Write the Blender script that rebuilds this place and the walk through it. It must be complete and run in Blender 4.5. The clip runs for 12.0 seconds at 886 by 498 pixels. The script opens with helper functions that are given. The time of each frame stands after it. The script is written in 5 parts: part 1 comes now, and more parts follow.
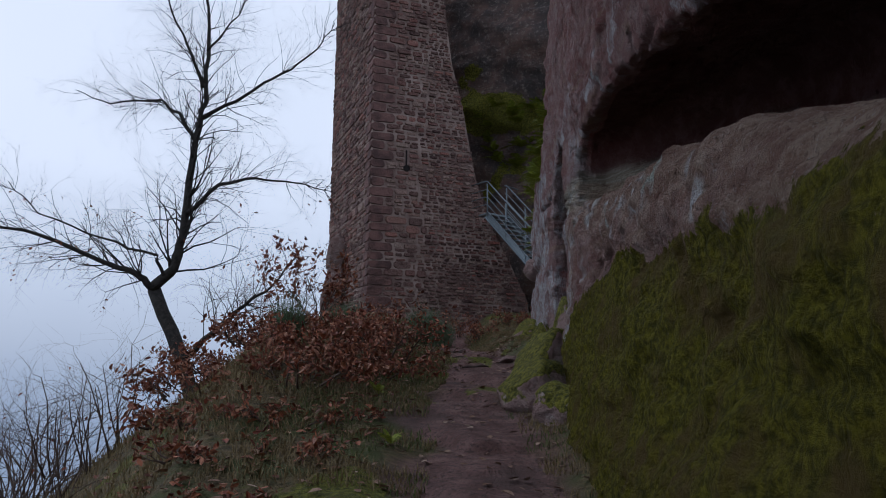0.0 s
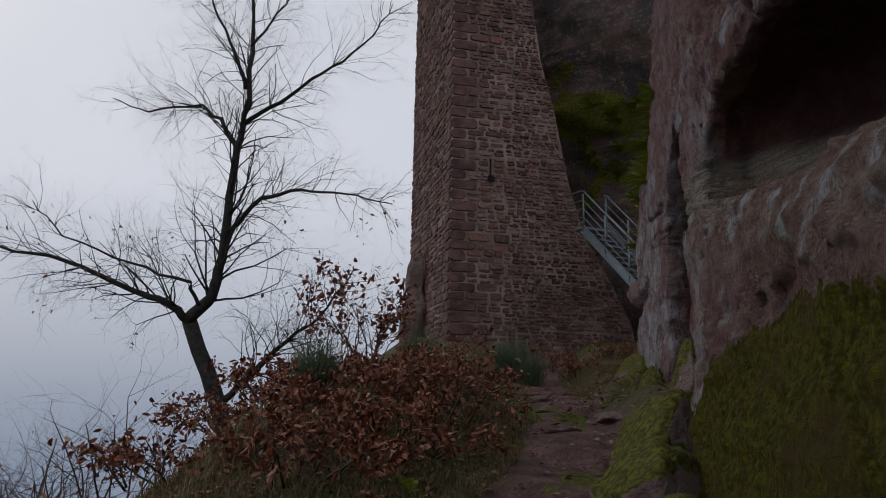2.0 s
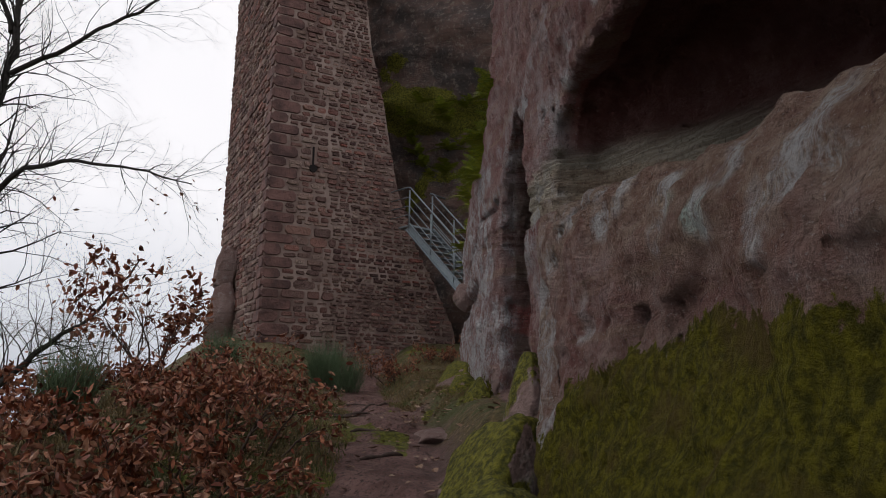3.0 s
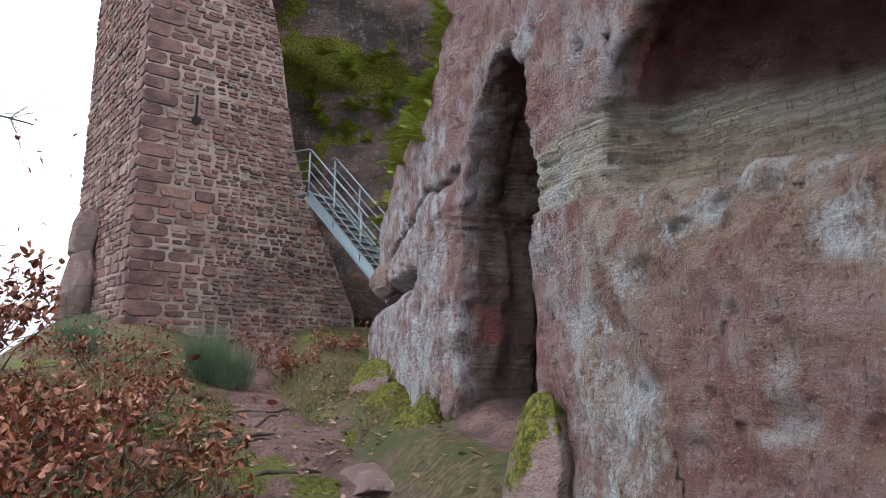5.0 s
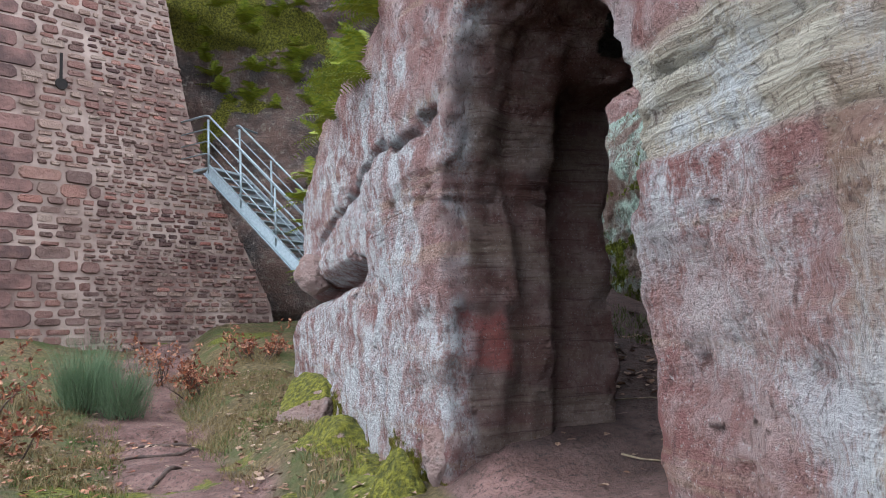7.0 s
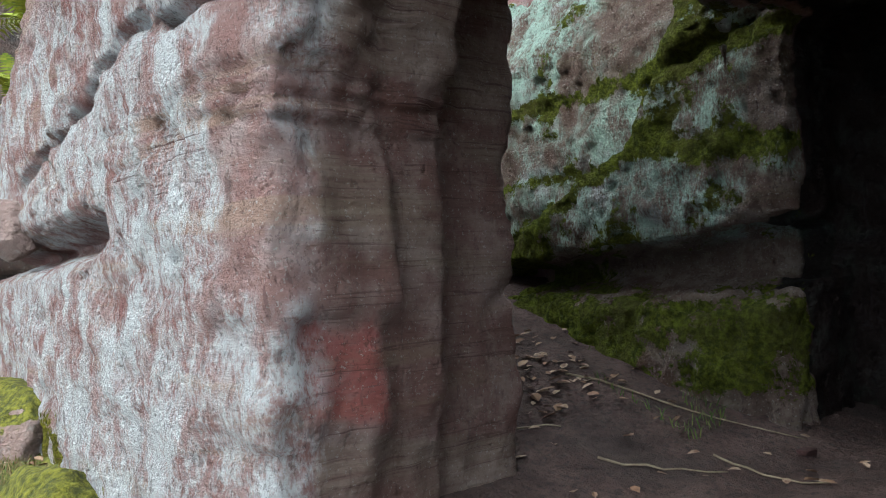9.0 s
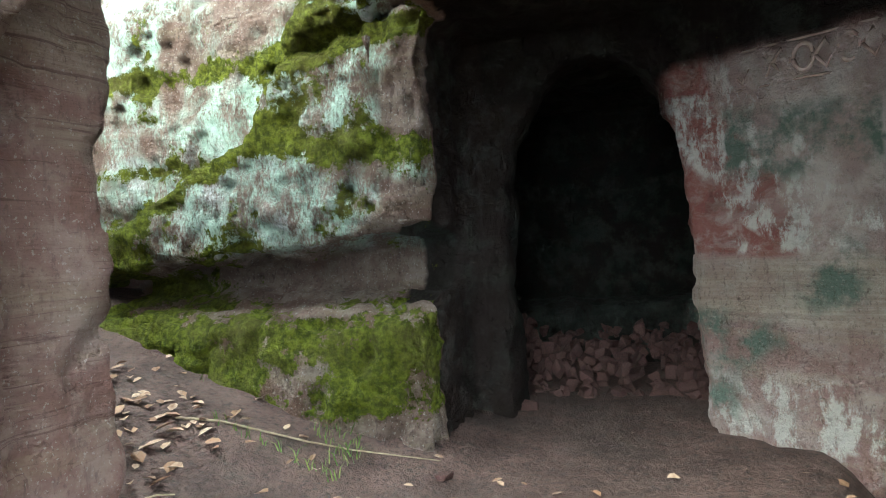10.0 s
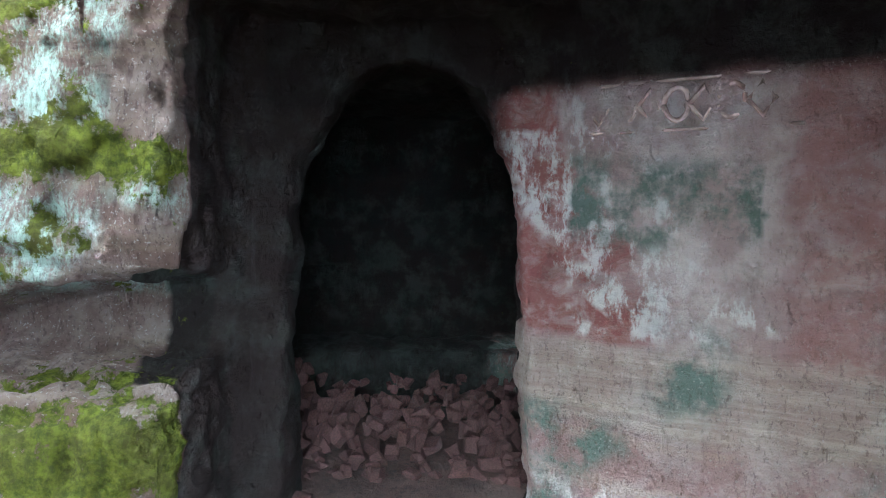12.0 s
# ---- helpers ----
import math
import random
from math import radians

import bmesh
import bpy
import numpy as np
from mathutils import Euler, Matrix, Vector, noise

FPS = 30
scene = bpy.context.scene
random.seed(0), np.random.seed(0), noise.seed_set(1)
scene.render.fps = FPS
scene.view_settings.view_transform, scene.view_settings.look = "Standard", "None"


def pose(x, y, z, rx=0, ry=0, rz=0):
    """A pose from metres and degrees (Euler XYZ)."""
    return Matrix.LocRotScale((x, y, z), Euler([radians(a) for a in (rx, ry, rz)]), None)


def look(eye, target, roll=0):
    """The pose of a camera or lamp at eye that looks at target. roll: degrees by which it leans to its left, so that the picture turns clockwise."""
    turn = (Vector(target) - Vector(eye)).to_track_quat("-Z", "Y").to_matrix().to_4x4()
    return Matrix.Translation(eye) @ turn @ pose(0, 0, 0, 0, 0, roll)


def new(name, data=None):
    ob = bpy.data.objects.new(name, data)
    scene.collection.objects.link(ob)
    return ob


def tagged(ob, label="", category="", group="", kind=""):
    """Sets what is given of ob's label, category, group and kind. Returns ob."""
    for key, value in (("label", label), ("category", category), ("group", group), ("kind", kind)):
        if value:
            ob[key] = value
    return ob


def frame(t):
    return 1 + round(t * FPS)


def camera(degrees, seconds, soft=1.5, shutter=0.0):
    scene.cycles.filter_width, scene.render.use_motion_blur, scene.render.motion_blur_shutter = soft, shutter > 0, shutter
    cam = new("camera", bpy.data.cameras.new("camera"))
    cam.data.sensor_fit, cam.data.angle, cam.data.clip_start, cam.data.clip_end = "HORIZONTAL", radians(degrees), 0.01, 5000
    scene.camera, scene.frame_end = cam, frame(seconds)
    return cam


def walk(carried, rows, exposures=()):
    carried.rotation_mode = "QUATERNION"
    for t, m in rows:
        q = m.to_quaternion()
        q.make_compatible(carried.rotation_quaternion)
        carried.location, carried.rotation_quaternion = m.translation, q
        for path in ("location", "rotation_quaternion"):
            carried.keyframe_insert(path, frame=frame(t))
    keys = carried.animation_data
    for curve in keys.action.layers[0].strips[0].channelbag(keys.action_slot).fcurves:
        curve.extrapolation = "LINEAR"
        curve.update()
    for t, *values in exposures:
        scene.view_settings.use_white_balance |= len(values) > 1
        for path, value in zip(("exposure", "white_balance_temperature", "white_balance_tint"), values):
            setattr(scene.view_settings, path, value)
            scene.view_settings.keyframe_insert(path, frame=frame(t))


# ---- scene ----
cam = camera(62.6, 12.0, soft=1.0)
PATH = [
    (0, (0.000, 0.000, 1.630), (-0.152, 1.962, 1.985), 0.39),
    (0.5, (0.109, 0.663, 1.686), (-0.077, 2.631, 1.993), 0.32),
    (1, (0.036, 1.347, 1.819), (-0.222, 3.303, 2.149), 0.48),
    (1.5, (0.033, 1.931, 1.896), (-0.304, 3.872, 2.241), 0.64),
    (2, (0.091, 2.605, 2.160), (-0.331, 4.518, 2.561), 1.07),
    (2.5, (0.001, 3.244, 2.310), (-0.241, 5.178, 2.757), 1.13),
    (3, (-0.016, 3.798, 2.365), (0.044, 5.756, 2.768), 0.63),
    (3.5, (-0.149, 4.296, 2.448), (0.052, 6.262, 2.753), 1.48),
    (3.7, (-0.291, 4.554, 2.486), (-0.048, 6.510, 2.823), 1.98),
    (5.3, (-0.539, 6.119, 2.975), (-0.090, 8.042, 3.291), 0.80),
    (5.5, (-0.547, 6.326, 3.033), (-0.050, 8.241, 3.326), 0.65),
    (6, (-0.478, 6.891, 3.087), (0.081, 8.791, 3.369), -0.82),
    (6.5, (-0.454, 7.480, 3.141), (0.025, 9.407, 3.381), -1.52),
    (6.7, (-0.471, 7.734, 3.213), (0.067, 9.643, 3.469), -2.23),
    (8.3, (-0.267, 9.628, 3.497), (0.589, 11.424, 3.700), -1.57),
    (8.5, (-0.240, 9.835, 3.555), (0.723, 11.585, 3.656), -2.10),
    (9, (-0.100, 10.130, 3.610), (1.136, 11.700, 3.689), -2.91),
    (9.5, (0.132, 10.410, 3.638), (1.770, 11.556, 3.673), -3.62),
    (10, (0.337, 10.698, 3.742), (2.214, 11.388, 3.739), -3.42),
    (10.5, (0.682, 10.780, 3.805), (2.610, 11.308, 3.773), -2.72),
    (11, (0.897, 10.738, 3.998), (2.853, 11.154, 3.957), -1.60),
    (11.5, (1.066, 10.774, 4.030), (3.049, 11.028, 3.979), -0.21),
    (12, (1.369, 11.029, 4.082), (3.366, 11.106, 4.014), 0.80),
]
EXPOSURES = [
    (0.0, -0.7, 5600, 12), (0.5, -0.6, 5950, 12), (1.0, -0.5, 6250, 13), (1.5, -0.75, 6250, 13), (2.0, -1.0, 6250, 13), (2.5, -1.3, 6250, 13), (2.8, -0.95, 6400, 13), (3.2, 0.1, 7300, 14), (3.5, 0.5, 8000, 14),
    (5.3, 1.3, 5900, 8), (6.0, 1.65, 5950, 8), (6.5, 1.75, 5900, 7), (8.3, 1.9, 6000, 3), (9.0, 2.2, 6050, -3), (9.5, 3.0, 6250, -6), (10.0, 4.25, 6300, -10), (10.5, 4.6, 6150, -9), (11.0, 4.9, 5750, -6), (12.0, 5.15, 5550, -4),
]
walk(cam, [(t, look(eye, target, roll)) for t, eye, target, roll in PATH], EXPOSURES)

# ---- world and light ----
world = bpy.data.worlds.new("overcast_sky")
scene.world = world
world.use_nodes = True
wt = world.node_tree
wt.nodes.clear()
w_out = wt.nodes.new("ShaderNodeOutputWorld")
w_bg = wt.nodes.new("ShaderNodeBackground")
w_sky = wt.nodes.new("ShaderNodeTexSky")
w_sky.sky_type = "NISHITA"
w_sky.sun_disc = False
w_sky.sun_elevation = radians(38)
w_sky.sun_rotation = radians(-60)
w_sky.air_density, w_sky.dust_density = 1.0, 4.0
w_bg.inputs["Strength"].default_value = 0.1
w_mix = wt.nodes.new("ShaderNodeMix")
w_mix.data_type = "RGBA"
w_mix.inputs[0].default_value = 0.9
w_cloud = wt.nodes.new("ShaderNodeTexNoise")
w_cloud.inputs["Scale"].default_value = 1.6
w_cloud.inputs["Detail"].default_value = 4
w_ramp = wt.nodes.new("ShaderNodeValToRGB")
w_ramp.color_ramp.elements[0].position = 0.3
w_ramp.color_ramp.elements[0].color = (0.80, 0.84, 0.91, 1)
w_ramp.color_ramp.elements[1].position = 0.7
w_ramp.color_ramp.elements[1].color = (0.93, 0.95, 0.98, 1)
w_gain = wt.nodes.new("ShaderNodeVectorMath")
w_gain.operation = "SCALE"
w_gain.inputs["Scale"].default_value = 15.0
wt.links.new(w_cloud.outputs["Fac"], w_ramp.inputs["Fac"])
w_co = wt.nodes.new("ShaderNodeTexCoord")
w_sep = wt.nodes.new("ShaderNodeSeparateXYZ")
w_mist = wt.nodes.new("ShaderNodeValToRGB")
w_mist.color_ramp.elements[0].position = 0.0
w_mist.color_ramp.elements[0].color = (0.40, 0.46, 0.54, 1)
w_mist.color_ramp.elements[1].position = 0.34
w_mist.color_ramp.elements[1].color = (1, 1, 1, 1)
w_up = wt.nodes.new("ShaderNodeMath")
w_up.inputs[1].default_value = 0.08
w_mul = wt.nodes.new("ShaderNodeVectorMath")
w_mul.operation = "MULTIPLY"
wt.links.new(w_co.outputs["Generated"], w_sep.inputs[0])
wt.links.new(w_co.outputs["Generated"], w_cloud.inputs["Vector"])
wt.links.new(w_sep.outputs["Z"], w_up.inputs[0])
wt.links.new(w_up.outputs[0], w_mist.inputs["Fac"])
wt.links.new(w_ramp.outputs["Color"], w_mul.inputs[0])
wt.links.new(w_mist.outputs["Color"], w_mul.inputs[1])
wt.links.new(w_mul.outputs["Vector"], w_gain.inputs[0])
wt.links.new(w_sky.outputs["Color"], w_mix.inputs[6])
wt.links.new(w_gain.outputs["Vector"], w_mix.inputs[7])
wt.links.new(w_mix.outputs[2], w_bg.inputs["Color"])
wt.links.new(w_bg.outputs["Background"], w_out.inputs["Surface"])

sun_data = bpy.data.lights.new("sun", "SUN")
sun_data.energy = 0.6
sun_data.angle = radians(25)
sun_data.color = (1.0, 0.97, 0.93)
sun = new("sun", sun_data)
sun.matrix_world = look((-30, 15, 30), (0, 10, 3))

# ---- materials ----
rng = np.random.default_rng(7)


class Mat:
    """A small wrapper for node materials."""

    def __init__(self, name, rough=0.9):
        self.m = bpy.data.materials.new(name)
        self.m.use_nodes = True
        self.t = self.m.node_tree
        self.b = self.t.nodes["Principled BSDF"]
        self.b.inputs["Roughness"].default_value = rough
        self.b.inputs["Specular IOR Level"].default_value = 0.25
        self.co = self.n("ShaderNodeTexCoord").outputs["Object"]

    def n(self, kind):
        return self.t.nodes.new(kind)

    def link(self, a, b):
        self.t.links.new(a, b)

    def put(self, socket, v):
        if isinstance(v, bpy.types.NodeSocket):
            self.link(v, socket)
        elif isinstance(v, tuple) and len(v) == 3:
            socket.default_value = (*v, 1.0)
        else:
            socket.default_value = v

    def noise(self, scale, detail=4, rough=0.6, stretch=None, distort=0.0):
        t = self.n("ShaderNodeTexNoise")
        t.inputs["Scale"].default_value = scale
        t.inputs["Detail"].default_value = detail
        t.inputs["Roughness"].default_value = rough
        t.inputs["Distortion"].default_value = distort
        co = self.co
        if stretch:
            mp = self.n("ShaderNodeMapping")
            mp.inputs["Scale"].default_value = stretch
            self.link(co, mp.inputs["Vector"])
            co = mp.outputs["Vector"]
        self.link(co, t.inputs["Vector"])
        return t.outputs["Fac"]

    def voronoi(self, scale, feature="F1", stretch=None):
        t = self.n("ShaderNodeTexVoronoi")
        t.feature = feature
        t.inputs["Scale"].default_value = scale
        co = self.co
        if stretch:
            mp = self.n("ShaderNodeMapping")
            mp.inputs["Scale"].default_value = stretch
            self.link(co, mp.inputs["Vector"])
            co = mp.outputs["Vector"]
        self.link(co, t.inputs["Vector"])
        return t.outputs["Distance"]

    def attr(self, name):
        t = self.n("ShaderNodeAttribute")
        t.attribute_name = name
        return t.outputs["Fac"]

    def math(self, op, a, b=0.0, clamp=False):
        t = self.n("ShaderNodeMath")
        t.operation = op
        t.use_clamp = clamp
        self.put(t.inputs[0], a)
        self.put(t.inputs[1], b)
        return t.outputs[0]

    def step(self, v, lo, hi):
        t = self.n("ShaderNodeMapRange")
        t.interpolation_type = "SMOOTHSTEP"
        self.put(t.inputs["Value"], v)
        t.inputs["From Min"].default_value = lo
        t.inputs["From Max"].default_value = hi
        return t.outputs["Result"]

    def mix(self, f, a, b):
        t = self.n("ShaderNodeMix")
        t.data_type = "RGBA"
        self.put(t.inputs[0], f)
        self.put(t.inputs[6], a)
        self.put(t.inputs[7], b)
        return t.outputs[2]

    def bump(self, h, strength, dist, prev=None):
        t = self.n("ShaderNodeBump")
        t.inputs["Strength"].default_value = strength
        t.inputs["Distance"].default_value = dist
        self.put(t.inputs["Height"], h)
        if prev:
            self.link(prev, t.inputs["Normal"])
        self.link(t.outputs["Normal"], self.b.inputs["Normal"])
        return t.outputs["Normal"]

    def color(self, c):
        self.put(self.b.inputs["Base Color"], c)

    def random(self):
        return self.n("ShaderNodeObjectInfo").outputs["Random"]

    def island(self):
        return self.n("ShaderNodeNewGeometry").outputs["Random Per Island"]


def simple(name, c1, c2, scale=6.0, rough=0.8, bump=0.3, dist=0.01, metal=0.0):
    k = Mat(name, rough)
    f = k.noise(scale, 5)
    k.color(k.mix(k.step(f, 0.3, 0.7), c1, c2))
    k.b.inputs["Metallic"].default_value = metal
    if bump:
        k.bump(k.noise(scale * 5, 4), bump, dist)
    return k.m


k = Mat("sandstone", 0.92)
k.b.inputs["Specular IOR Level"].default_value = 0.08
big = k.noise(0.9, 5, 0.6)
mid = k.noise(5.0, 6, 0.65)
fine = k.noise(38.0, 5, 0.7)
beds = k.noise(1.4, 5, 0.6, (0.5, 0.5, 9.0), 0.4)
base = k.mix(k.step(big, 0.36, 0.64), (0.25, 0.118, 0.108), (0.31, 0.185, 0.172))
base = k.mix(k.step(mid, 0.42, 0.68), base, (0.38, 0.275, 0.262))
base = k.mix(k.math("MULTIPLY", k.step(beds, 0.52, 0.66), 0.5), base, (0.37, 0.26, 0.19))
pale = k.mix(k.step(k.noise(2.0, 5, 0.6, (0.6, 0.6, 22.0), 0.5), 0.40, 0.60), (0.37, 0.33, 0.255), (0.60, 0.56, 0.455))
base = k.mix(k.math("MULTIPLY", k.attr("strata"), 0.85), base, pale)
base = k.mix(k.math("MULTIPLY", k.attr("cream"), 0.8), base, k.mix(k.step(k.noise(6.0, 7, 0.75, (1, 1, 2.0)), 0.40, 0.62), (0.25, 0.165, 0.115), (0.46, 0.37, 0.275)))
# The painted wall's base is paler than the other stone.
base = k.mix(k.math("MULTIPLY", k.attr("pale_wall"), 0.85), base, k.mix(k.step(mid, 0.4, 0.65), (0.50, 0.40, 0.38), (0.70, 0.64, 0.61)))
base = k.mix(k.math("MULTIPLY", k.attr("red"), k.math("ADD", 0.35, k.math("MULTIPLY", k.step(k.noise(6.0, 6, 0.7, (1, 1, 1.6), 0.5), 0.36, 0.58), 0.5))), base, (0.30, 0.085, 0.075))
# Unweathered dark red stone, with the hollow's and reveals' shade painted in.
base = k.mix(k.math("MULTIPLY", k.attr("fresh_shade"), 0.85), base, k.mix(k.step(mid, 0.4, 0.65), (0.115, 0.042, 0.038), (0.17, 0.075, 0.065)))
# Algae tint of the court wall; in the door reveals it paints shade.
base = k.mix(k.attr("algae_shade"), base, k.mix(k.step(mid, 0.4, 0.65), (0.065, 0.068, 0.045), (0.16, 0.145, 0.115)))
lich_f = k.math("MULTIPLY", k.attr("lichen"), k.step(k.math("ADD", k.math("MULTIPLY", k.noise(4.5, 6, 0.65, (1, 1, 0.6)), 0.6), k.math("MULTIPLY", k.noise(55.0, 5, 0.75, (1, 1, 0.45)), 0.4)), 0.42, 0.58))
lich_c = k.mix(k.math("MULTIPLY", k.attr("mint"), k.step(k.noise(3.5, 4), 0.28, 0.50)), (0.56, 0.575, 0.59), (0.46, 0.62, 0.54))
base = k.mix(k.math("MULTIPLY", lich_f, 0.86), base, lich_c)
base = k.mix(k.math("MULTIPLY", k.attr("white"), k.step(k.noise(9.0, 6, 0.75, (1, 1, 0.5)), 0.46, 0.58)), base, (0.68, 0.65, 0.63))
base = k.mix(k.math("MULTIPLY", k.attr("green"), k.step(k.noise(4.0, 5, 0.7), 0.42, 0.62)), base, (0.16, 0.205, 0.175))
stain = k.math("MULTIPLY", k.attr("pale_wall"), k.step(k.noise(3.4, 8, 0.78, (1, 1, 1.5), 0.4), 0.52, 0.62))
base = k.mix(k.math("MULTIPLY", stain, 0.3), base, (0.10, 0.085, 0.078))
# Shade of the chamber, arch wall and cave ceiling, painted near-black.
base = k.mix(k.math("MULTIPLY", k.attr("cave_shade"), 0.96), base, k.mix(k.step(mid, 0.45, 0.65), (0.012, 0.010, 0.010), (0.028, 0.032, 0.027)))
fleck_f = k.math("SUBTRACT", 1.0, k.math("MAXIMUM", k.math("MAXIMUM", k.attr("cave_shade"), k.math("MULTIPLY", k.attr("pale_wall"), 0.8)), k.math("MULTIPLY", k.attr("fresh_shade"), 0.85)), True)
grime = k.step(k.noise(2.6, 6, 0.7, (1, 1, 0.35)), 0.55, 0.75)
base = k.mix(k.math("MULTIPLY", k.math("MULTIPLY", grime, fleck_f), 0.45), base, (0.10, 0.075, 0.07))
base = k.mix(k.math("MULTIPLY", k.math("MULTIPLY", k.step(k.noise(48.0, 4, 0.75, (1, 1, 0.6)), 0.55, 0.64), fleck_f), 0.5), base, (0.065, 0.042, 0.038))
base = k.mix(k.math("MULTIPLY", k.math("MULTIPLY", k.step(k.noise(62.0, 3, 0.7), 0.60, 0.66), fleck_f), 0.5), base, (0.50, 0.47, 0.45))
base = k.mix(k.math("MULTIPLY", k.math("MULTIPLY", k.step(k.noise(7.0, 5, 0.7, (1.6, 1.6, 0.3), 0.8), 0.58, 0.72), fleck_f), 0.3), base, (0.12, 0.08, 0.072))
base = k.mix(k.math("MULTIPLY", k.attr("cross"), k.step(k.noise(2.2, 6, 0.65, (0.7, 0.7, 20.0), 0.9), 0.44, 0.36)), base, (0.09, 0.045, 0.042))
dash = k.noise(24.0, 3, 0.6, (1.0, 1.0, 0.34), 0.5)
base = k.mix(k.math("MULTIPLY", k.math("MULTIPLY", k.step(dash, 0.40, 0.32), k.math("MULTIPLY", fleck_f, k.math("SUBTRACT", 1.0, k.attr("pale_wall")))), 0.5), base, (0.10, 0.065, 0.06))
mossn = k.noise(22.0, 5, 0.7)
moss_c = k.mix(k.step(mossn, 0.35, 0.68), (0.060, 0.056, 0.009), (0.185, 0.165, 0.016))
moss_c = k.mix(k.step(k.noise(2.3, 4), 0.45, 0.7), moss_c, (0.12, 0.083, 0.028))
moss_c = k.mix(k.math("MULTIPLY", k.attr("mint"), 0.5), moss_c, k.mix(k.step(mossn, 0.35, 0.68), (0.035, 0.055, 0.010), (0.13, 0.185, 0.03)))
mossbig = k.noise(3.2, 6, 0.7)
moss_f = k.step(k.math("ADD", k.attr("moss"), k.math("MULTIPLY", k.math("SUBTRACT", k.noise(12.0, 8, 0.75), 0.5), 2.4)), 0.42, 0.60)
k.color(k.mix(moss_f, base, moss_c))
hgt = k.math("ADD", k.math("MULTIPLY", mid, 0.6), k.math("MULTIPLY", fine, 0.6))
hgt = k.math("ADD", hgt, k.math("MULTIPLY", k.noise(11.0, 6, 0.7, (0.6, 0.6, 2.2), 0.3), 0.9))
hgt = k.math("ADD", hgt, k.math("MULTIPLY", k.noise(2.0, 5, 0.6, (0.6, 0.6, 22.0), 0.5), k.math("MULTIPLY", k.attr("strata"), 1.4)))
pits = k.step(k.noise(15.0, 2, 0.5, (1, 1, 0.7)), 0.72, 0.62)
hgt = k.math("ADD", hgt, k.math("MULTIPLY", pits, 0.5))
hgt = k.math("ADD", hgt, k.math("MULTIPLY", k.math("MULTIPLY", mossn, moss_f), 0.9))
rough_ = k.noise(12.0, 8, 0.8)
hgt = k.math("ADD", hgt, k.math("MULTIPLY", rough_, 1.5))
hgt = k.math("ADD", hgt, k.math("MULTIPLY", k.noise(2.2, 6, 0.65, (0.7, 0.7, 20.0), 0.9), k.math("MULTIPLY", k.attr("cross"), 1.3)))
tool = k.noise(26.0, 3, 0.6, (1.0, 1.0, 0.28), 0.6)
hgt = k.math("ADD", hgt, k.math("MULTIPLY", tool, k.math("MULTIPLY", k.math("SUBTRACT", 1.0, moss_f), 0.16)))
hgt = k.math("ADD", hgt, k.math("MULTIPLY", k.math("MULTIPLY", mossbig, moss_f), 0.8))
k.bump(hgt, 1.0, 0.095)
mat_rock = k.m

k = Mat("path_earth", 0.85)
e1 = k.mix(k.step(k.noise(3.0, 6, 0.65), 0.35, 0.65), (0.12, 0.062, 0.054), (0.225, 0.13, 0.115))
e1 = k.mix(k.step(k.noise(26.0, 6, 0.75), 0.48, 0.66), e1, (0.055, 0.036, 0.032))
e1 = k.mix(k.math("MULTIPLY", k.step(k.noise(1.2, 4, 0.6), 0.5, 0.66), 0.6), e1, (0.075, 0.05, 0.045))
e1 = k.mix(k.math("MULTIPLY", k.step(k.noise(70.0, 2, 0.6), 0.66, 0.74), 0.6), e1, (0.24, 0.18, 0.15))
g1 = k.mix(k.step(k.noise(14.0, 6, 0.7), 0.36, 0.64), (0.055, 0.042, 0.018), (0.16, 0.115, 0.055))
g1 = k.mix(k.step(k.noise(1.8, 4), 0.46, 0.62), g1, (0.065, 0.075, 0.022))
c = k.mix(k.attr("path"), g1, e1)
# The earth colour is darker on the cave floor.
c = k.mix(k.attr("cave_dark"), c, k.mix(k.step(k.noise(5.0, 6, 0.7), 0.4, 0.65), (0.022, 0.015, 0.014), (0.06, 0.042, 0.038)))
mf = k.step(k.math("ADD", k.attr("moss"), k.math("MULTIPLY", k.math("SUBTRACT", k.noise(10.0, 6, 0.7), 0.5), 1.3)), 0.45, 0.65)
c = k.mix(mf, c, k.mix(k.step(k.noise(22.0, 5, 0.7), 0.35, 0.68), (0.06, 0.065, 0.012), (0.17, 0.165, 0.022)))
k.color(c)
k.bump(k.math("ADD", k.noise(9.0, 6, 0.7), k.math("MULTIPLY", k.noise(45.0, 4, 0.7), 0.4)), 1.0, 0.09)
mat_ground = k.m

mat_mortar = simple("mortar", (0.33, 0.25, 0.215), (0.12, 0.075, 0.064), 0.9, 0.95, 0.8, 0.03)
mat_steel = simple("galvanised_steel", (0.27, 0.305, 0.32), (0.19, 0.22, 0.24), 20.0, 0.45, 0.0, 0.01, 0.6)
mat_bark = simple("bark", (0.020, 0.018, 0.017), (0.05, 0.045, 0.04), 14.0, 0.9, 0.6, 0.01)


def leafy(name, colors, rough=0.6, trans=0.0):
    k = Mat(name, rough)
    r = k.island()
    ramp = k.n("ShaderNodeValToRGB")
    el = ramp.color_ramp.elements
    el[0].position, el[0].color = 0.0, (*colors[0], 1)
    el[1].position, el[1].color = 1.0, (*colors[-1], 1)
    for i, c in enumerate(colors[1:-1]):
        e = el.new((i + 1) / (len(colors) - 1))
        e.color = (*c, 1)
    k.link(r, ramp.inputs["Fac"])
    k.color(k.mix(k.step(k.noise(30, 3), 0.3, 0.8), ramp.outputs["Color"], colors[0]))
    return k.m


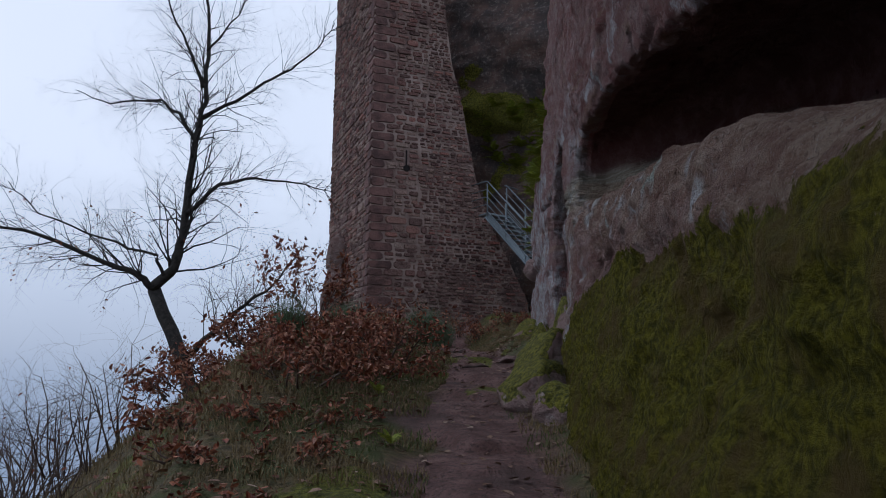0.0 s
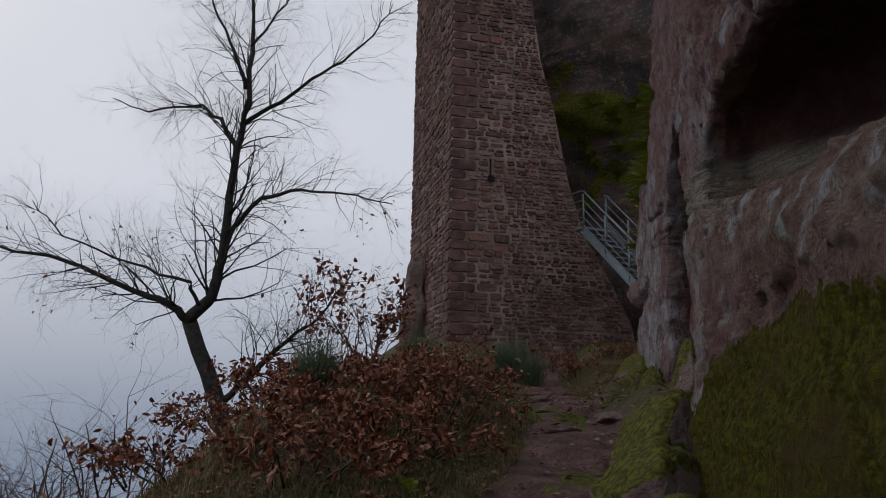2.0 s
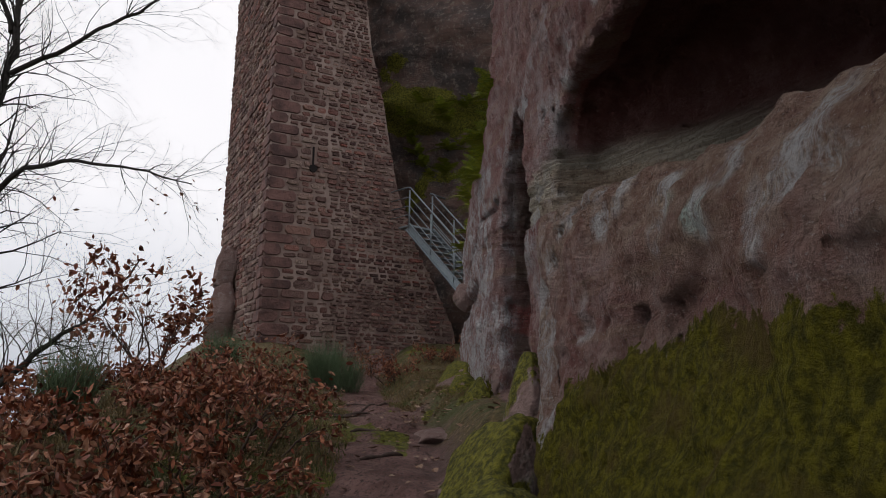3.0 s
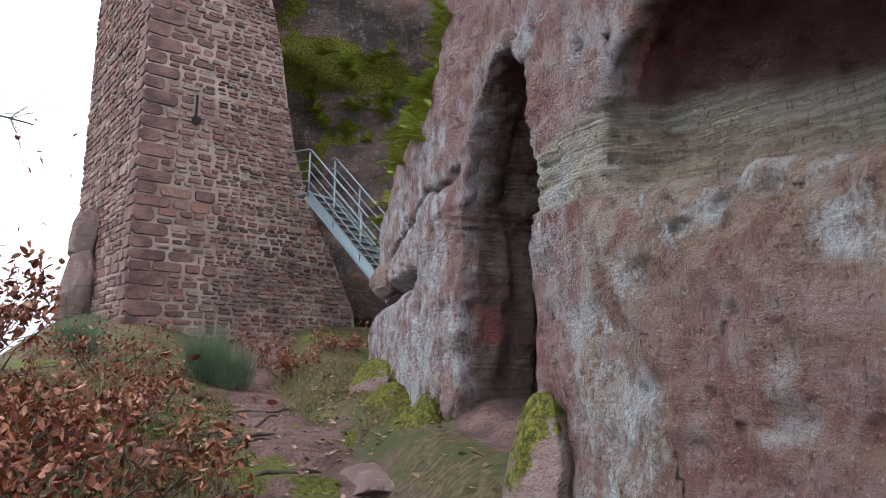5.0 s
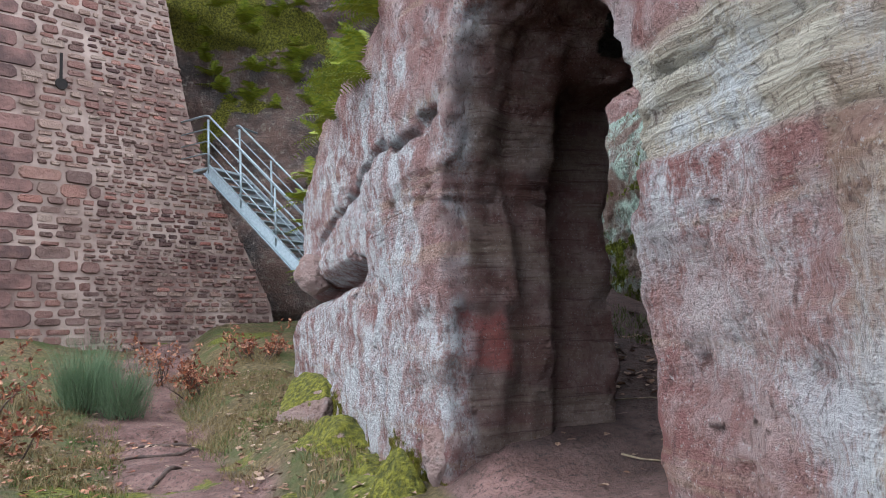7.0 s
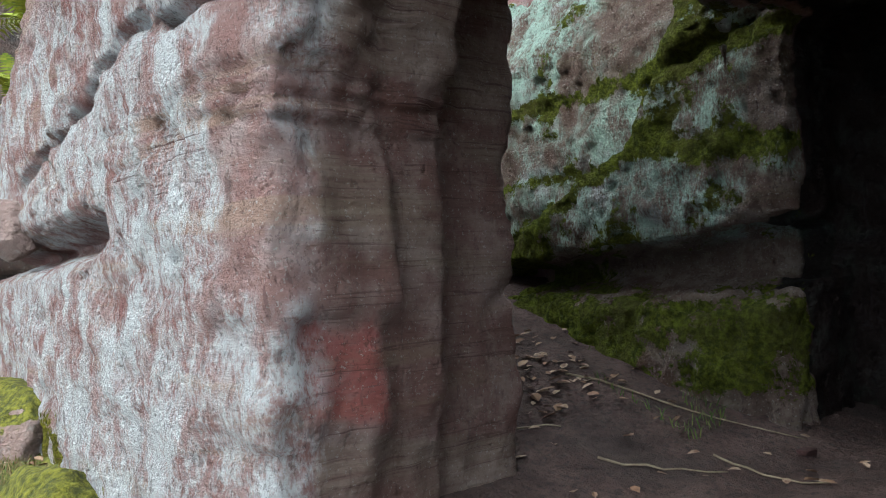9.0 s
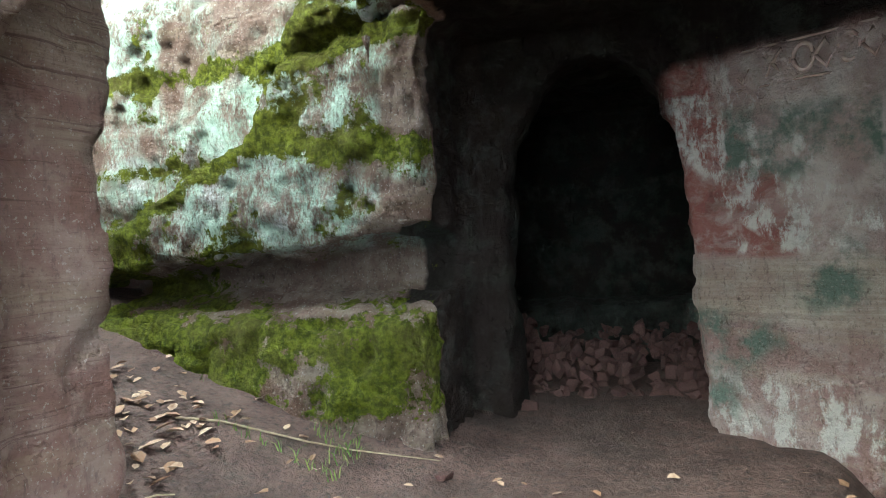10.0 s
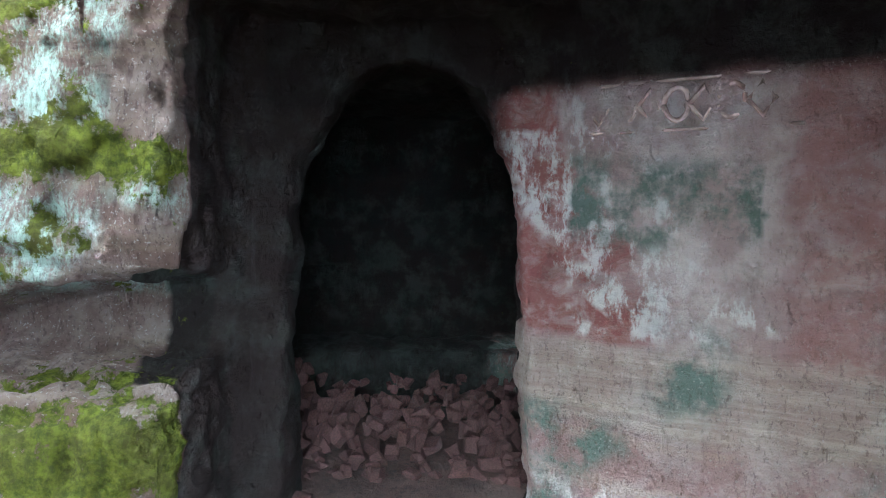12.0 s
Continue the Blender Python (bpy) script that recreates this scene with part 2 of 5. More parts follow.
mat_beech = leafy("beech_leaf", [(0.085, 0.026, 0.016), (0.22, 0.058, 0.028), (0.36, 0.13, 0.06), (0.44, 0.24, 0.15), (0.15, 0.038, 0.022)])
mat_litter = leafy("dry_leaf", [(0.12, 0.06, 0.035), (0.24, 0.14, 0.085), (0.38, 0.28, 0.21), (0.18, 0.085, 0.045)])
mat_broom = leafy("broom_rod", [(0.06, 0.10, 0.045), (0.14, 0.19, 0.11), (0.09, 0.13, 0.07)])
mat_spruce = leafy("spruce_needles", [(0.012, 0.025, 0.014), (0.03, 0.05, 0.028)])
mat_fern = leafy("fern_frond", [(0.15, 0.18, 0.016), (0.27, 0.28, 0.025), (0.10, 0.15, 0.018)])
mat_grass_dry = leafy("dry_grass", [(0.12, 0.085, 0.035), (0.24, 0.18, 0.09), (0.17, 0.12, 0.05)])
mat_grass_green = leafy("green_grass", [(0.04, 0.07, 0.012), (0.10, 0.13, 0.03), (0.14, 0.13, 0.05)])
mat_twig = simple("twig_bark", (0.055, 0.035, 0.028), (0.11, 0.08, 0.06), 20.0, 0.85, 0.0)
mat_straw = simple("dry_twig", (0.22, 0.18, 0.12), (0.14, 0.10, 0.07), 20.0, 0.85, 0.0)
mat_root = simple("root_bark", (0.045, 0.03, 0.026), (0.09, 0.06, 0.05), 20.0, 0.85, 0.4)
# Near-black colour that paints the shade inside the arrow slit.
mat_void = simple("slit_shadow_stone", (0.012, 0.010, 0.010), (0.02, 0.016, 0.015), 10.0, 1.0, 0.0)
mat_rubble = simple("rubble", (0.030, 0.013, 0.012), (0.075, 0.036, 0.033), 9.0, 0.9, 0.5, 0.02)


def mossy_rock(name, c1, c2, c3):
    k = Mat(name, 0.9)
    b = k.mix(k.step(k.noise(1.1, 6, 0.65), 0.36, 0.64), c1, c2)
    b = k.mix(k.step(k.noise(7.0, 6, 0.7), 0.5, 0.72), b, c3)
    b = k.mix(k.math("MULTIPLY", k.step(k.noise(1.6, 5, 0.6, (0.5, 0.5, 6.0)), 0.55, 0.7), 0.6), b, (0.07, 0.055, 0.05))
    mn = k.noise(20.0, 5, 0.7)
    mc = k.mix(k.step(mn, 0.35, 0.68), (0.05, 0.052, 0.009), (0.215, 0.20, 0.023))
    mf = k.step(k.math("ADD", k.attr("moss"), k.math("MULTIPLY", k.math("SUBTRACT", k.noise(8.0, 6, 0.7), 0.5), 1.2)), 0.42, 0.62)
    k.color(k.mix(mf, b, mc))
    k.bump(k.math("ADD", k.noise(5.0, 6, 0.65), k.math("MULTIPLY", mn, 0.7)), 1.0, 0.11)
    return k.m


mat_farrock = mossy_rock("far_rock", (0.075, 0.062, 0.06), (0.17, 0.105, 0.085), (0.27, 0.225, 0.19))
mat_boulder = mossy_rock("boulder_rock", (0.20, 0.12, 0.105), (0.29, 0.20, 0.18), (0.33, 0.28, 0.26))


def stonework(name, per_object):
    k = Mat(name, 0.92)
    r = k.random() if per_object else k.island()
    ramp = k.n("ShaderNodeValToRGB")
    el = ramp.color_ramp.elements
    el[0].position, el[0].color = 0.0, (0.055, 0.030, 0.029, 1)
    el[1].position, el[1].color = 1.0, (0.26, 0.085, 0.065, 1)
    for p, c in ((0.2, (0.10, 0.05, 0.045)), (0.4, (0.20, 0.085, 0.07)), (0.6, (0.15, 0.09, 0.08)), (0.75, (0.23, 0.15, 0.12)), (0.88, (0.31, 0.235, 0.195))):
        e = el.new(p)
        e.color = (*c, 1)
    k.link(r, ramp.inputs["Fac"])
    c = k.mix(k.math("MULTIPLY", k.step(k.noise(6.0, 6, 0.7), 0.42, 0.7), 0.32), ramp.outputs["Color"], (0.30, 0.21, 0.18))
    c = k.mix(k.math("MULTIPLY", k.step(k.noise(0.5, 5, 0.65), 0.48, 0.66), 0.6), c, (0.10, 0.065, 0.06))
    c = k.mix(k.math("MULTIPLY", k.step(k.noise(0.6, 4, 0.6), 0.62, 0.5), 0.25), c, (0.26, 0.165, 0.135))
    k.color(c)
    k.bump(k.math("ADD", k.noise(7.0, 6, 0.7), k.math("MULTIPLY", k.noise(40.0, 4, 0.7), 0.4)), 1.0, 0.09)
    return k.m


mat_stone = stonework("tower_block", True)
mat_stone_rest = stonework("tower_blocks", False)
mat_quoin = simple("corner_block", (0.070, 0.042, 0.039), (0.175, 0.095, 0.082), 2.2, 0.92, 1.0, 0.04)

mat_frieze = simple("frieze_stone", (0.16, 0.10, 0.088), (0.27, 0.20, 0.18), 14.0, 0.9, 0.5, 0.02)


# ---- numeric helpers ----
LAT = rng.random((32, 32, 32))


def vnoise(x, y, z):
    """Smooth value noise in 0..1 on arrays."""
    xi, yi, zi = np.floor(x).astype(int), np.floor(y).astype(int), np.floor(z).astype(int)
    fx, fy, fz = x - xi, y - yi, z - zi
    fx, fy, fz = fx * fx * (3 - 2 * fx), fy * fy * (3 - 2 * fy), fz * fz * (3 - 2 * fz)
    x0, y0, z0 = xi & 31, yi & 31, zi & 31
    x1, y1, z1 = (xi + 1) & 31, (yi + 1) & 31, (zi + 1) & 31
    a = LAT[x0, y0, z0] * (1 - fx) + LAT[x1, y0, z0] * fx
    b = LAT[x0, y1, z0] * (1 - fx) + LAT[x1, y1, z0] * fx
    c = LAT[x0, y0, z1] * (1 - fx) + LAT[x1, y0, z1] * fx
    d = LAT[x0, y1, z1] * (1 - fx) + LAT[x1, y1, z1] * fx
    return (a * (1 - fy) + b * fy) * (1 - fz) + (c * (1 - fy) + d * fy) * fz


def fbm(x, y, z, octaves=4, gain=0.5):
    s, amp, tot = 0.0, 1.0, 0.0
    for i in range(octaves):
        s = s + amp * vnoise(x * 2 ** i + 7.3 * i, y * 2 ** i + 3.1 * i, z * 2 ** i + 5.7 * i)
        tot += amp
        amp *= gain
    return s / tot - 0.5


def smax(a, b, k):
    h = np.clip(0.5 + 0.5 * (a - b) / k, 0, 1)
    return b * (1 - h) + a * h + k * h * (1 - h)


def smin(a, b, k):
    return -smax(-a, -b, k)


def sstep(lo, hi, v):
    t = np.clip((v - lo) / (hi - lo), 0, 1)
    return t * t * (3 - 2 * t)


def surface(f, lo, hi, h):
    """Surface nets of the field f (negative inside), on a grid of step h. Returns vertices and quads."""
    n = [int(math.ceil((b - a) / h)) + 1 for a, b in zip(lo, hi)]
    ax = [a + h * np.arange(k) for a, k in zip(lo, n)]
    g = np.empty(n, np.float32)
    for i in range(0, n[0], 8):
        X, Y, Z = np.meshgrid(ax[0][i:i + 8], ax[1], ax[2], indexing="ij")
        g[i:i + 8] = f(X, Y, Z)
    s = g < 0
    cnt = np.zeros([k - 1 for k in n], np.int8)
    corners = [(a, b, c) for a in (0, 1) for b in (0, 1) for c in (0, 1)]
    sl = lambda o: tuple(slice(o[i], n[i] - 1 + o[i]) for i in range(3))
    for o in corners:
        cnt += s[sl(o)]
    act = (cnt > 0) & (cnt < 8)
    idx = np.argwhere(act)
    ids = np.full(act.shape, -1, np.int64)
    ids[act] = np.arange(len(idx))
    vals = {o: g[idx[:, 0] + o[0], idx[:, 1] + o[1], idx[:, 2] + o[2]] for o in corners}
    acc = np.zeros((len(idx), 3))
    num = np.zeros(len(idx))
    for a in corners:
        for d in range(3):
            if a[d] == 0:
                b = tuple(1 if i == d else a[i] for i in range(3))
                va, vb = vals[a], vals[b]
                cross = (va < 0) != (vb < 0)
                t = np.where(cross, va / np.where(va == vb, 1, va - vb), 0)
                p = np.tile(np.array(a, float), (len(idx), 1))
                p[:, d] = t
                acc[cross] += p[cross]
                num += cross
    verts = (idx + acc / num[:, None]) * h + np.array(lo)
    quads = []
    for d in range(3):
        e, u = (d + 1) % 3, (d + 2) % 3
        a = [slice(None)] * 3
        b = [slice(None)] * 3
        a[d], b[d] = slice(0, n[d] - 1), slice(1, n[d])
        ch = s[tuple(a)] != s[tuple(b)]
        w = np.argwhere(ch)
        w = w[(w[:, e] > 0) & (w[:, u] > 0) & (w[:, e] < n[e] - 1) & (w[:, u] < n[u] - 1)]
        inside = s[tuple(a)][w[:, 0], w[:, 1], w[:, 2]]
        de, du = np.zeros(3, int), np.zeros(3, int)
        de[e], du[u] = 1, 1
        q = [ids[tuple((w - o).T)] for o in (de + du, du, np.zeros(3, int), de)]
        q = np.stack(q, 1)
        q[inside] = q[inside][:, ::-1]
        quads.append(q)
    quads = np.concatenate(quads)[:, ::-1]
    return verts, quads


def mesh_of(name, verts, faces, mats, smooth=True, attrs=None):
    me = bpy.data.meshes.new(name)
    verts = np.asarray(verts, np.float32)
    faces = np.asarray(faces, np.int32)
    k = faces.shape[1]
    me.vertices.add(len(verts))
    me.vertices.foreach_set("co", verts.ravel())
    me.loops.add(faces.size)
    me.loops.foreach_set("vertex_index", faces.ravel())
    me.polygons.add(len(faces))
    me.polygons.foreach_set("loop_start", np.arange(0, faces.size, k, dtype=np.int32))
    me.polygons.foreach_set("use_smooth", np.full(len(faces), smooth))
    for m in mats if isinstance(mats, (list, tuple)) else [mats]:
        me.materials.append(m)
    for key, val in (attrs or {}).items():
        me.attributes.new(key, "FLOAT", "POINT").data.foreach_set("value", np.asarray(val, np.float32))
    me.update()
    me.validate()
    return me


def part(name, bm, material, parent=None, label=""):
    me = bpy.data.meshes.new(name)
    bm.to_mesh(me)
    bm.free()
    me.materials.append(material)
    ob = new(name, me)
    ob.parent = parent
    if label:
        tagged(ob, label)
    return ob


def box_bm(bm, m, sx, sy, sz, bevel=0.0):
    r = bmesh.ops.create_cube(bm, size=1.0, matrix=m @ Matrix.Diagonal((sx, sy, sz, 1)))
    if bevel:
        es = {e for v in r["verts"] for e in v.link_edges}
        bmesh.ops.bevel(bm, geom=list(es), offset=bevel, segments=1, affect="EDGES")


def tube(bm, pts, radii, sides=8):
    """A tube through points, with a radius for each."""
    rings = []
    pts = [Vector(p) for p in pts]
    up = Vector((0.13, 0.21, 1)).normalized()
    for i, p in enumerate(pts):
        d = (pts[min(i + 1, len(pts) - 1)] - pts[max(i - 1, 0)]).normalized()
        a = d.cross(up)
        if a.length < 0.05:
            a = d.cross(Vector((1, 0.1, 0)))
        a.normalize()
        b = d.cross(a)
        r = radii[i] if hasattr(radii, "__len__") else radii
        rings.append([bm.verts.new(p + r * (math.cos(k * math.tau / sides) * a + math.sin(k * math.tau / sides) * b)) for k in range(sides)])
    for u, v in zip(rings, rings[1:]):
        for k in range(sides):
            bm.faces.new((u[k], u[(k + 1) % sides], v[(k + 1) % sides], v[k])).smooth = True
    bm.faces.new(rings[0][::-1])
    bm.faces.new(rings[-1])


# ---- ground ----
PATH_Y = [-60, -10, 0, 7.3, 8.6, 10.7, 12.1, 14.4, 17.5, 20, 22, 25, 32, 60, 400]
PATH_Z = [-5, -1.2, 0.0, 1.22, 1.47, 1.72, 1.95, 2.14, 2.2, 2.6, 3.2, 3.6, 2.0, -25, -320]


def path_x(y):
    return np.interp(y, [0, 4, 8, 12, 16, 20], [0.1, 0.05, -0.35, -0.3, -0.8, -1.3])


def cave_floor(x, y):
    return 2.46 + 0.05 * (x - 1.2) + 0.3 * np.clip(y - 11.9, 0, 4)


def ground_z(x, y):
    g = np.interp(y, PATH_Y, PATH_Z)
    px_ = path_x(y)
    d = x - px_
    z = g + 0.10 * sstep(0.45, 1.0, np.abs(d))
    z = z + 0.35 * sstep(-0.9, -2.6, d) * sstep(4.5, 9, y)
    edge = np.interp(y, [-10, 0, 6, 12, 18, 30], [-1.2, -1.6, -2.4, -3.8, -5.0, -6])
    z = z - 0.75 * np.clip(edge - x, 0, 60) - 0.35 * np.clip(edge - 3 - x, 0, 40)
    z = z + 0.25 * sstep(0.45, 1.2, d) * sstep(8.0, 9.2, y)
    inside = sstep(0.75, 1.3, x) * sstep(9.6, 10.3, y) * sstep(19, 18, y)
    z = z * (1 - inside) + cave_floor(x, y) * inside
    lift = sstep(0.1, 0.9, x) * sstep(9.6, 10.4, y) * sstep(13.4, 12.6, y)
    z = np.maximum(z, z * (1 - lift) + 2.36 * lift)
    return np.maximum(z, -320)


def ground_relief(x, y):
    o = np.zeros_like(x)
    r = 0.12 * fbm(x * 0.9, y * 0.9, o) + 0.05 * fbm(x * 3, y * 3, o + 4)
    near = np.exp(-((x - path_x(y)) / 0.55) ** 2)
    ledges = (np.abs(((y * 0.62 + 0.35 * x + 1.3 * fbm(x * 0.7, y * 0.7, o + 9)) % 1.0) - 0.0))
    r = r + near * (0.11 * sstep(0.0, 0.14, ledges) - 0.11 * ledges)
    return r


def height(x, y):
    x, y = np.asarray(x, float), np.asarray(y, float)
    return ground_z(x, y) + ground_relief(x, y)


# ---- rock ----
LEDGE_Y = [-6, 0, 2, 3.8, 5.6, 7.75, 9.2, 10.2]
LEDGE_Z = [0.9, 1.95, 2.45, 2.91, 3.23, 3.55, 3.84, 4.05]
BROW_Y = [-6, 0, 2.9, 4.3, 6.7, 8.3, 9.1]
BROW_Z = [1.5, 2.6, 3.3, 3.75, 4.38, 4.55, 4.55]


def arch_field(y, z, y0, y1, spring, apex, zbot, k=0.05):
    """Distance-like field of an arched opening (negative inside)."""
    mid, half = (y0 + y1) / 2, (y1 - y0) / 2
    up = np.clip(z - spring, 0, None) / (apex - spring)
    w = half * np.sqrt(np.clip(1 - up ** 1.9, 0, 1))
    side = np.abs(y - mid) - w
    return np.maximum(np.maximum(side, z - apex), zbot - z)


def rock(X, Y, Z):
    gz = np.interp(Y, PATH_Y, PATH_Z)
    h = Z - gz
    led = np.interp(Y, LEDGE_Y, LEDGE_Z)
    # outer face: foot stands out, dressed face above
    foot = np.interp(Y, [-4, 5, 8.5, 9.6, 12.3, 13, 15, 18, 19.7, 20.1, 22], [0.55, 0.55, 0.62, 0.95, 0.94, 0.80, 0.78, 0.84, 0.86, 1.25, 1.3])
    lean = np.interp(Y, [-4, 7, 8.5, 9.6, 22], [0.26, 0.26, 0.17, 0.0, 0.0])
    face = foot + lean * np.clip(h, 0, 2.0)
    face = face - 0.13 * np.exp(-((Z - led + 0.28) / 0.3) ** 2) * sstep(9.6, 8.8, Y)
    over = np.interp(Y, [-4, 6, 8.5, 10], [-0.25, -0.15, 0.0, 0.0])
    face = np.where(Z > led + 0.45, face + over * sstep(0.45, 1.3, Z - led), face)
    # far part: a low slab, a notch over it, the upper face set back to a sloping top
    notch = 0.42 * np.exp(-((Z - 3.94) / 0.10) ** 2) * sstep(13.8, 14.6, Y)
    face = face + notch
    top = np.interp(Y, [-4, 12.4, 12.9, 13.5, 16.0, 17.7, 18.5, 20.0], [9.0, 9.0, 6.9, 6.35, 6.5, 6.0, 4.6, 4.2])
    face = face + 0.45 * np.clip(Z - top + 0.8, 0, 3)
    f = smax(face - X, Z - top + 0.35 * np.clip(X - 1.2, 0, 1) * sstep(12.6, 13.2, Y) - 1.5 * np.clip(X - 3.6, 0, 3), 0.15)
    f = np.maximum(f, Y - 21.6 + 0.25 * np.clip(Z - 3.6, 0, 1))
    # the long hollow over the ledge
    brow = np.interp(Y, BROW_Y, BROW_Z)
    depth = np.interp(Y, [-4, 6, 8, 9.3], [3.0, 2.6, 1.9, 1.3])
    hol = smax(smax(led + 0.12 * (X - 1.0) - Z, Z - brow - 0.15 * (X - 1), 0.25), X - depth, 0.35)
    hol = smax(hol, Y - 9.25 + 0.35 * np.abs(Z - 4.2), 0.15)
    f = smax(f, -hol, 0.10)
    # the doorway
    door = arch_field(Y, Z, 10.24, 12.42 - 0.05 * np.clip(Z - 2.4, 0, 2) + 0.07 * sstep(1.36, 1.42, X + 0.06 * np.sin(Z * 3)), 3.9, 5.4, 1.8)
    door = np.maximum(door, X - 2.3)
    f = smax(f, -door, 0.035)
    # cave under the rock, open court behind the pier
    cave = np.maximum.reduce([1.75 - X, X - 4.75, 8.75 - 0.5 * np.clip(X - 2.2, -1, 1) - Y, Y - np.where(X < 3.4, 12.6, 12.13), 1.8 - Z, Z - 4.95 - 0.04 * (X - 3)])
    side = (X - 4.62) * 0.88 - (Y - 10.78) * 0.47
    cave = smax(cave, np.where(Y < 11.3, side, -1.0), 0.06)
    f = smax(f, -cave, 0.10)
    pier = 2.28 + 0.03 * (Z - 3.4) + 0.03 * np.sin(Z * 4.1 + 1)
    wall = 4.02 + 0.05 * fbm(Y * 0.8, Z * 1.1, Y * 0 + 3, 2)
    ridge = np.interp(Z, [3.8, 4.17, 4.48, 5.2, 7], [14.6, 13.95, 13.25, 12.9, 12.6])
    wall = wall + 0.28 * sstep(-0.04, 0.10, Y - ridge)
    lip = np.interp(Y, [12.1, 12.7, 13.1, 13.8, 14.3, 15.5], [3.88, 3.85, 3.75, 3.76, 3.66, 3.55]) + 0.10 * (vnoise(Y * 5, Y * 0 + 8, Y * 0) - 0.5)
    wall = wall + 0.62 * sstep(3.40, 3.56, Z) * sstep(0.03, -0.03, Z - lip)
    wall = wall - 0.10 * sstep(3.46, 3.30, Z) - 0.16 * sstep(3.30, 2.75, Z) * sstep(12.0, 13.0, Y)
    wall = wall + 0.5 * np.clip(Z - 5.3, 0, 4)
    court = np.maximum.reduce([pier - X, X - wall, 12.12 - Y, Y - 24.0, 1.8 - Z])
    f = smax(f, -court, 0.03)
    # inner arch and the chamber behind it
    arch = arch_field(Y, Z, 10.78 - 0.05 * np.clip(3.4 - Z, 0, 1), 11.92, 3.95, 4.85, 1.9)
    arch = np.maximum(np.maximum(arch, 4.3 - X), X - 6.9)
    f = smax(f, -arch, 0.04)
    room = np.maximum.reduce([5.15 - X, X - 7.1, 10.3 - Y, Y - 12.7, 1.9 - Z, Z - 4.9])
    f = smax(f, -room, 0.05)
    step_ = np.maximum.reduce([6.35 - X, Z - 3.2, X - 7.2, 10.0 - Y, Y - 13])
    f = np.minimum(f, step_)
    f = np.maximum(f, X - 7.4)
    f = np.maximum(f, -3.6 - Y)
    # cracks, sockets and bedding joints
    crack = np.interp(Y, [12.2, 12.9, 13.6, 14.8, 16.5], [4.80, 4.69, 4.75, 4.60, 4.5])
    crack = crack + 0.10 * (vnoise(Y * 3, Y * 0 + 2, Y * 0) - 0.5)
    f = f + 0.17 * np.exp(-((Z - crack) / 0.035) ** 2) * sstep(12.25, 12.4, Y) * sstep(17, 16, Y) * (X < 1.6)
    f = f + 0.025 * np.exp(-((Z - 2.74) / 0.03) ** 2) * sstep(5.8, 6.3, Y) * sstep(8.3, 7.8, Y) * (X < 1.6)
    f = f + 0.10 * np.exp(-((Z - 3.26) / 0.11) ** 2 - ((Y - 8.55) / 0.16) ** 2) * (X < 1.6)
    for k_, y0_, y1_ in ((3.60, 8.0, 8.85), (3.42, 7.3, 8.5), (2.80, 8.2, 8.9)):
        f = f + 0.06 * np.exp(-((Z - k_ - 0.06 * np.sin(Y * 4.3 + k_ * 7)) / 0.022) ** 2) * sstep(y0_, y0_ + 0.15, Y) * sstep(y1_, y1_ - 0.15, Y) * (X < 1.6)
    for hy, hz, hr in ((6.68, 2.70, 0.065), (7.08, 2.715, 0.07)):
        f = np.maximum(f, hr - np.sqrt((X - 1.0) ** 2 * 0.25 + (Y - hy) ** 2 + (Z - hz) ** 2))
    f = f + 0.05 * np.exp(-((Z - 4.02 + 0.35 * (12.9 - Y)) / 0.03) ** 2) * (X > 3.4) * (Y > 12.1) * sstep(13.1, 12.9, Y)
    f = f + 0.14 * np.exp(-((Z - 5.02 - 0.25 * (12.6 - Y)) / 0.05) ** 2) * (X > 3.4) * (Y > 12.2) * (Y < 13.2)
    f = f + 0.08 * np.exp(-((Z - 4.98) / 0.03) ** 2) * (X > 3.4) * (Y > 13.7) * (Y < 14.3)
    f = f + 0.05 * np.exp(-((Z - 4.70) / 0.03) ** 2) * (X > 3.4) * (Y < 10.62)
    for py in (12.45, 10.6):
        f = f + 0.05 * np.exp(-((Y - py) / 0.04) ** 2) * (X > 4.2) * (X < 4.9) * (Z > 3.4 if py < 11 else Z > 2.0)
    # relief
    near = np.abs(f) < 0.45
    x, y, z = X[near], Y[near], Z[near]
    dressed = (y > 9.4) & (x < 2.6) | (x > 3.9) & (y < 12.2)
    r = np.where(dressed, 0.08, 0.18) * fbm(x * 0.9, y * 0.9, z * 1.1, 3)
    r += np.where(dressed, 0.06, 0.085) * fbm(x * 3.6, y * 3.6, z * 5.0, 3)
    lump = (x < 1.8) & (y < 9.4) & (z < np.interp(y, LEDGE_Y, LEDGE_Z) + 0.15)
    r += np.where(lump, 0.13 * (np.abs(fbm(x * 1.7 + 4, y * 1.7, z * 2.8, 2)) - 0.1), 0)
    blocky = np.floor(fbm(x * 1.1 + 2, y * 1.1, z * 2.2 + 6, 2) * 14) / 14
    r += np.where(x < 1.8, np.where(dressed, 0.05, 0.12) * blocky, 0)
    vein = fbm(x * 0.7 + 11, y * 0.7, z * 1.0 + 2, 3)
    r += np.where(x < 1.9, 0.045 * np.exp(-(vein / 0.011) ** 2), 0.03 * np.exp(-(vein / 0.010) ** 2))
    crack = fbm(x * 2.1 + 31, y * 2.1, z * 3.0 + 7, 2)
    r += np.where((x < 1.8) & (y > 4.5) & (y < 10.0), 0.03 * np.exp(-(crack / 0.02) ** 2), 0)
    f[near] += r
    return f


